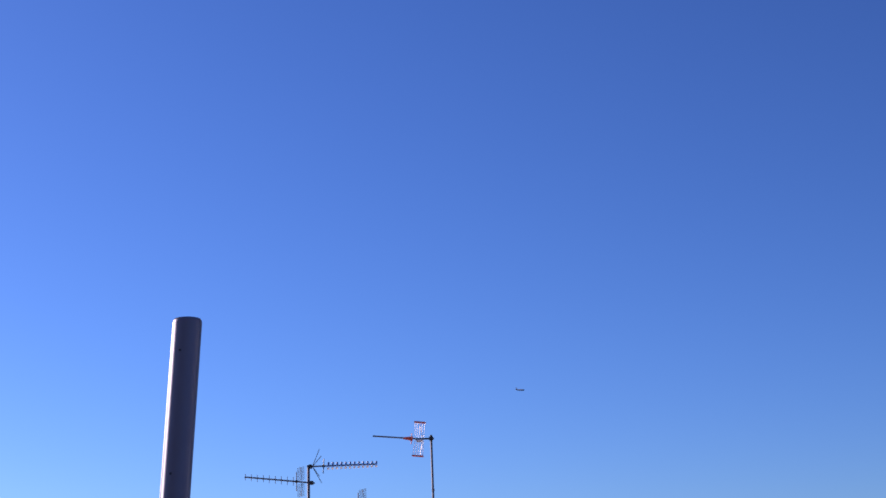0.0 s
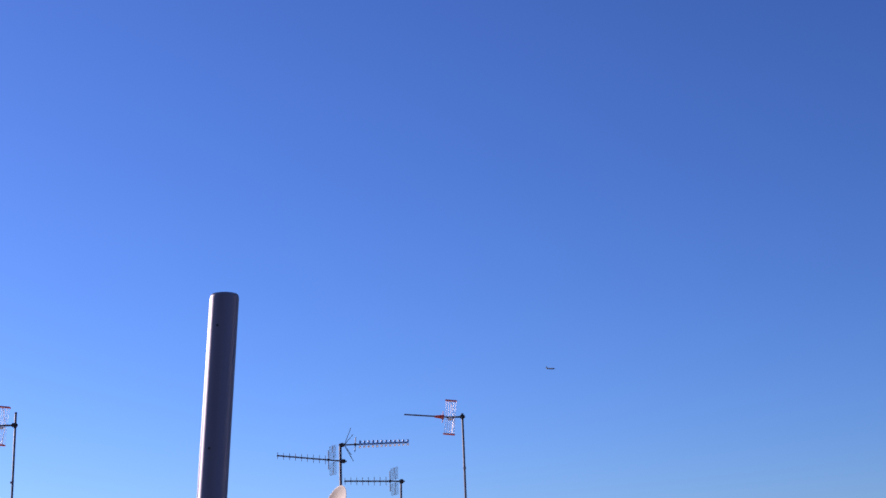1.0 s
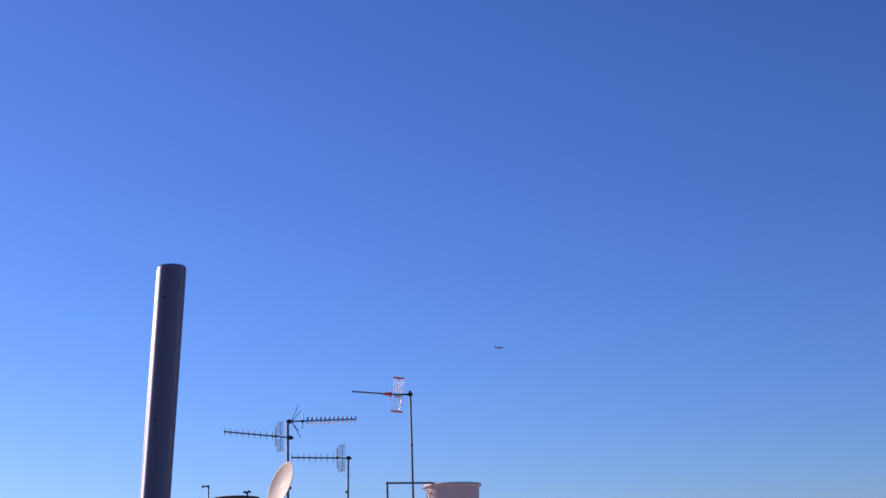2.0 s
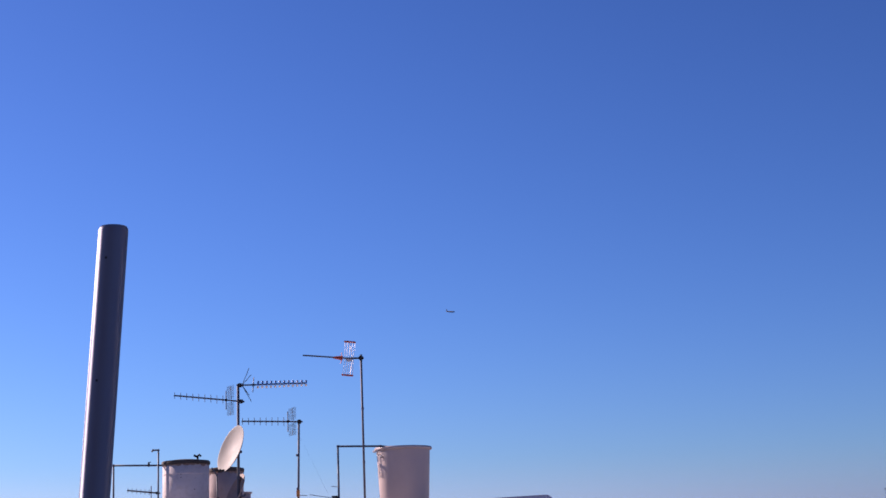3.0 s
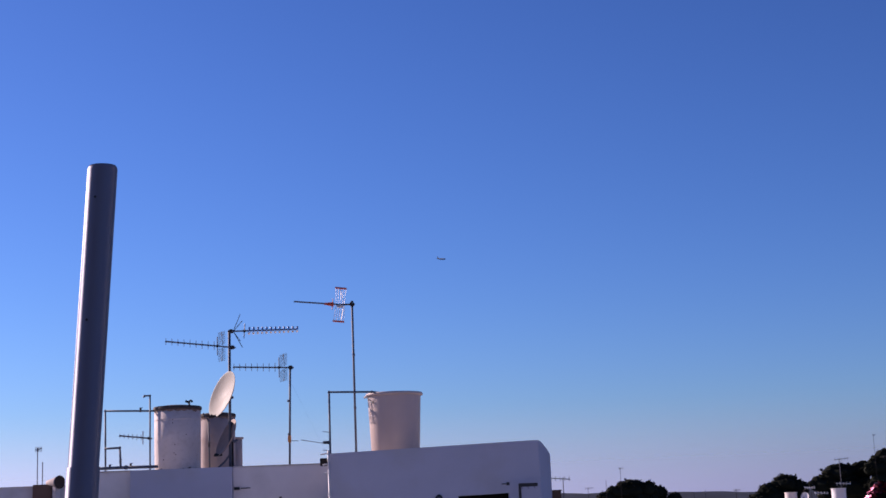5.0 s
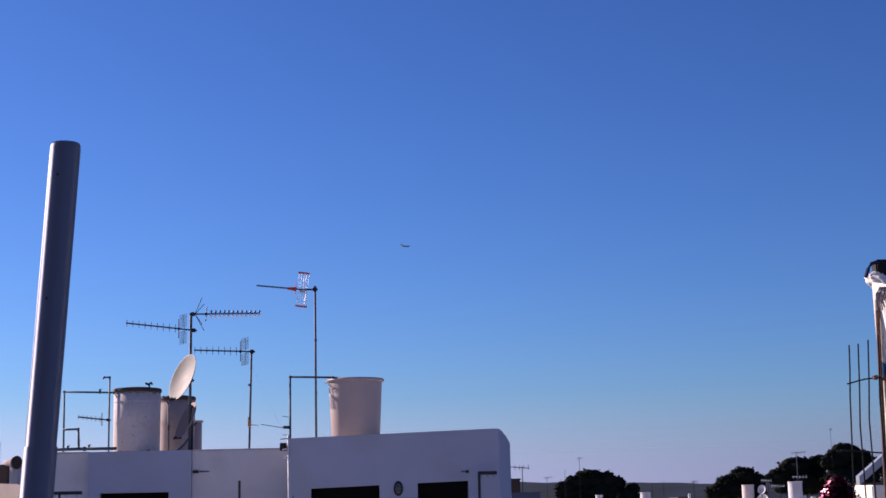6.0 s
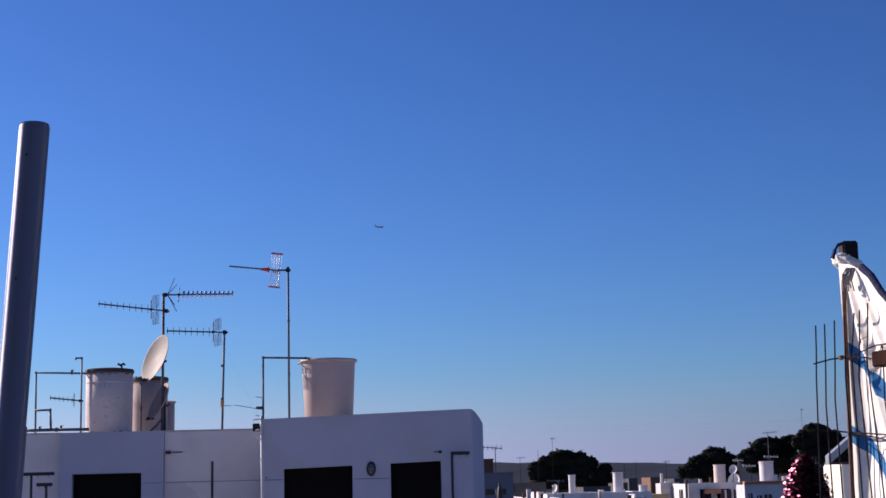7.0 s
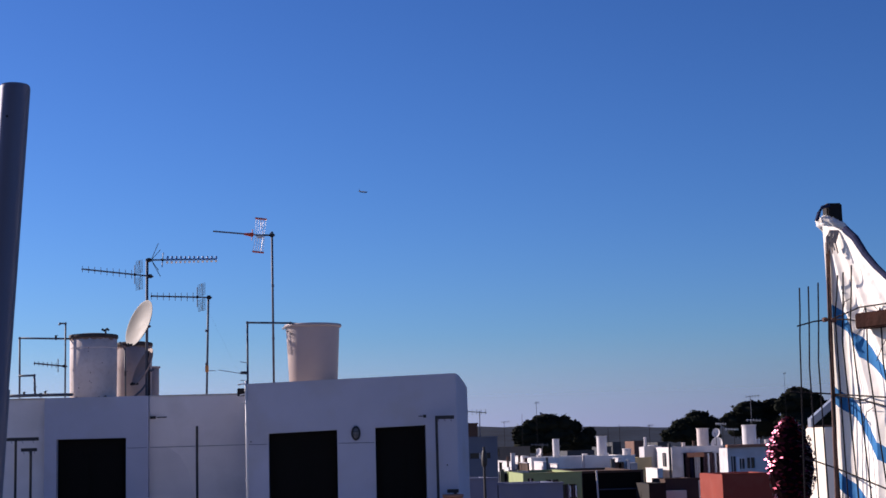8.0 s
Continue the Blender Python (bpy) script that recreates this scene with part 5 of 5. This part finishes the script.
# sheet: gathered at the post top, falling in fanned folds
NU, NV = 220, 150
bm = bmesh.new()
uvl = bm.loops.layers.uv.new("UVMap")
XL, XR = 1.398, 1.80
SLOPE = 5.0
grid, flat = [], {}
for j in range(NV + 1):
    v = j / NV
    row = []
    for i in range(NU + 1):
        u = i / NU
        x = XL + (XR - XL) * u
        ztop = float(np.interp(x, (1.39, 1.43, 1.468, 1.512, 1.567, 1.67, 1.8), (9.02, 9.015, 8.995, 8.94, 8.872, 8.765, 8.64)))
        z = ztop + (7.55 - ztop) * v
        fall = ztop - z
        fan = (x - 1.392) / (0.05 + 0.30 * min(1.0, (9.02 - z) / 0.55))   # pleats spread from the gathered corner
        ph = fan * 10 + 0.5 * noise.noise((fan * 2, fall * 3, 2))
        pleat = 1 - 2 * abs(math.sin(ph)) ** 0.7
        soft = math.sin(ph * 2.3 + 1 + 2 * fall) * 0.25 + 0.5 * noise.noise((x * 14, z * 5, 1)) + 0.15 * noise.noise((x * 60, z * 30, 4))
        amp = 0.008 + 0.014 * min(1, max(0.0, 9.0 - z) / 0.35)
        fold = pleat + soft
        x += -0.008 * v * (1 - u) - 0.25 * amp * fold * min(1, u * 12)
        y = 3.905 - 0.5 * amp * fold * min(1, u * 12) - 0.02 * math.sin(v * math.pi)
        flat[(j, i)] = (x + 0.9 * (3.9 - y), z)
        near = (y + SLOPE * XL) / (y + SLOPE * x)      # the hanging plane comes towards the eye as it goes along
        deep = 0.0075 * (max(-2.0, min(1.2, fold)) - 1.2) * min(1, u * 14) * min(1, 0.25 + max(0.0, 9.0 - z) / 0.3)
        row.append(bm.verts.new((x * near - 0.98 * deep, y * near - 0.2 * deep, 8.45 + (z - 8.45) * near)))
    grid.append(row)
for j in range(NV):
    for i in range(NU):
        f = bm.faces.new((grid[j][i], grid[j + 1][i], grid[j + 1][i + 1], grid[j][i + 1]))
        f.smooth = True
        for lp, key in zip(f.loops, ((j, i), (j + 1, i), (j + 1, i + 1), (j, i + 1))):
            lp[uvl].uv = flat[key]
sheet = thing("sheet", (0, 0, 0), "white cotton sheet with blue bands draped over the fence", "sheet")
part("cloth", bm, SHEET, sheet)
knot = bmesh.new()
bmesh.ops.create_uvsphere(knot, u_segments=32, v_segments=20, radius=1)
for vert in knot.verts:
    c = vert.co
    q = 1 + 0.22 * noise.noise(c * 2.5) + 0.08 * math.sin(9 * math.atan2(c.y, c.x) + 3 * c.z)
    vert.co = Vector((1.432 + 0.046 * c.x * q + 0.008 * (1 - c.z), 3.925 + 0.04 * c.y * q, 9.012 + 0.030 * c.z * q - 0.45 * 0.04 * c.x))
part("gathered_top", knot, mat("plain_white_cotton", (0.92, 0.89, 0.84), 0.9, vary=0.04, scale=20, bump=0.2, trans=0.3), sheet, smooth=True)
part("band", tube([(1.417, 3.779, 8.989), (1.425, 3.736, 8.96), (1.433, 3.693, 8.912), (1.442, 3.648, 8.873), (1.452, 3.601, 8.839), (1.466, 3.53, 8.79)], 0.011, 10, None, 0.007), NAVY, sheet, "navy webbing along the upper edge")
for k in range(9):
    x = 1.383 + 0.003 * k
    part("fringe", tube([(x + 0.01, 3.83, 8.995), (x - 0.004, 3.825, 8.975 - 0.002 * k), (x - 0.008 + 0.004 * (k % 3), 3.82, 8.93 + 0.009 * (k % 4))], 0.0024, 5), RAG, sheet)

# ---- airliner far off in the sky ----
air = thing("airliner", (120.0, 4432.0, 780.5), "tiny distant airliner flying across clear sky", "aircraft")
fz = bmesh.new()
rings = []
for x, r in ((-17, 0.3), (-15, 1.0), (-10, 1.9), (0, 2.0), (10, 2.0), (14, 1.6), (17, 0.2)):
    rings.append([fz.verts.new((x, r * math.cos(a), r * math.sin(a))) for a in (2 * math.pi * k / 16 for k in range(16))])
for a, b in zip(rings, rings[1:]):
    for k in range(16):
        fz.faces.new((a[k], a[(k + 1) % 16], b[(k + 1) % 16], b[k]))
part("fuselage", fz, PLANE, air, smooth=True)


def vane(pts, th):
    b = bmesh.new()
    lo = [b.verts.new(Vector(p) - Vector(th)) for p in pts]
    hi = [b.verts.new(Vector(p) + Vector(th)) for p in pts]
    b.faces.new(lo[::-1]), b.faces.new(hi)
    for k in range(4):
        b.faces.new((lo[k], lo[(k + 1) % 4], hi[(k + 1) % 4], hi[k]))
    return b


for s in (1, -1):
    w = part("wing", vane([(4, 1.5 * s, -0.8), (-2, 1.5 * s, -0.8), (-6.5, 16 * s, 1.0), (-4.5, 16 * s, 1.0)], (0, 0, 0.3)), PLANE, air)
    part("engine", tube([(3.5, 5.5 * s, -1.9), (0, 5.5 * s, -1.9)], 0.9, 12), PLANE, w)
    part("tailplane", vane([(-13, 0.8 * s, 0.8), (-16, 0.8 * s, 0.8), (-17.5, 6 * s, 1.2), (-16, 6 * s, 1.2)], (0, 0, 0.15)), PLANE, air)
part("fin", vane([(-11, 0, 1.5), (-15.5, 0, 1.5), (-18, 0, 7.5), (-16, 0, 7.5)], (0, 0.15, 0)), PLANE, air)
air.rotation_euler = (radians(4), radians(9), radians(-38))
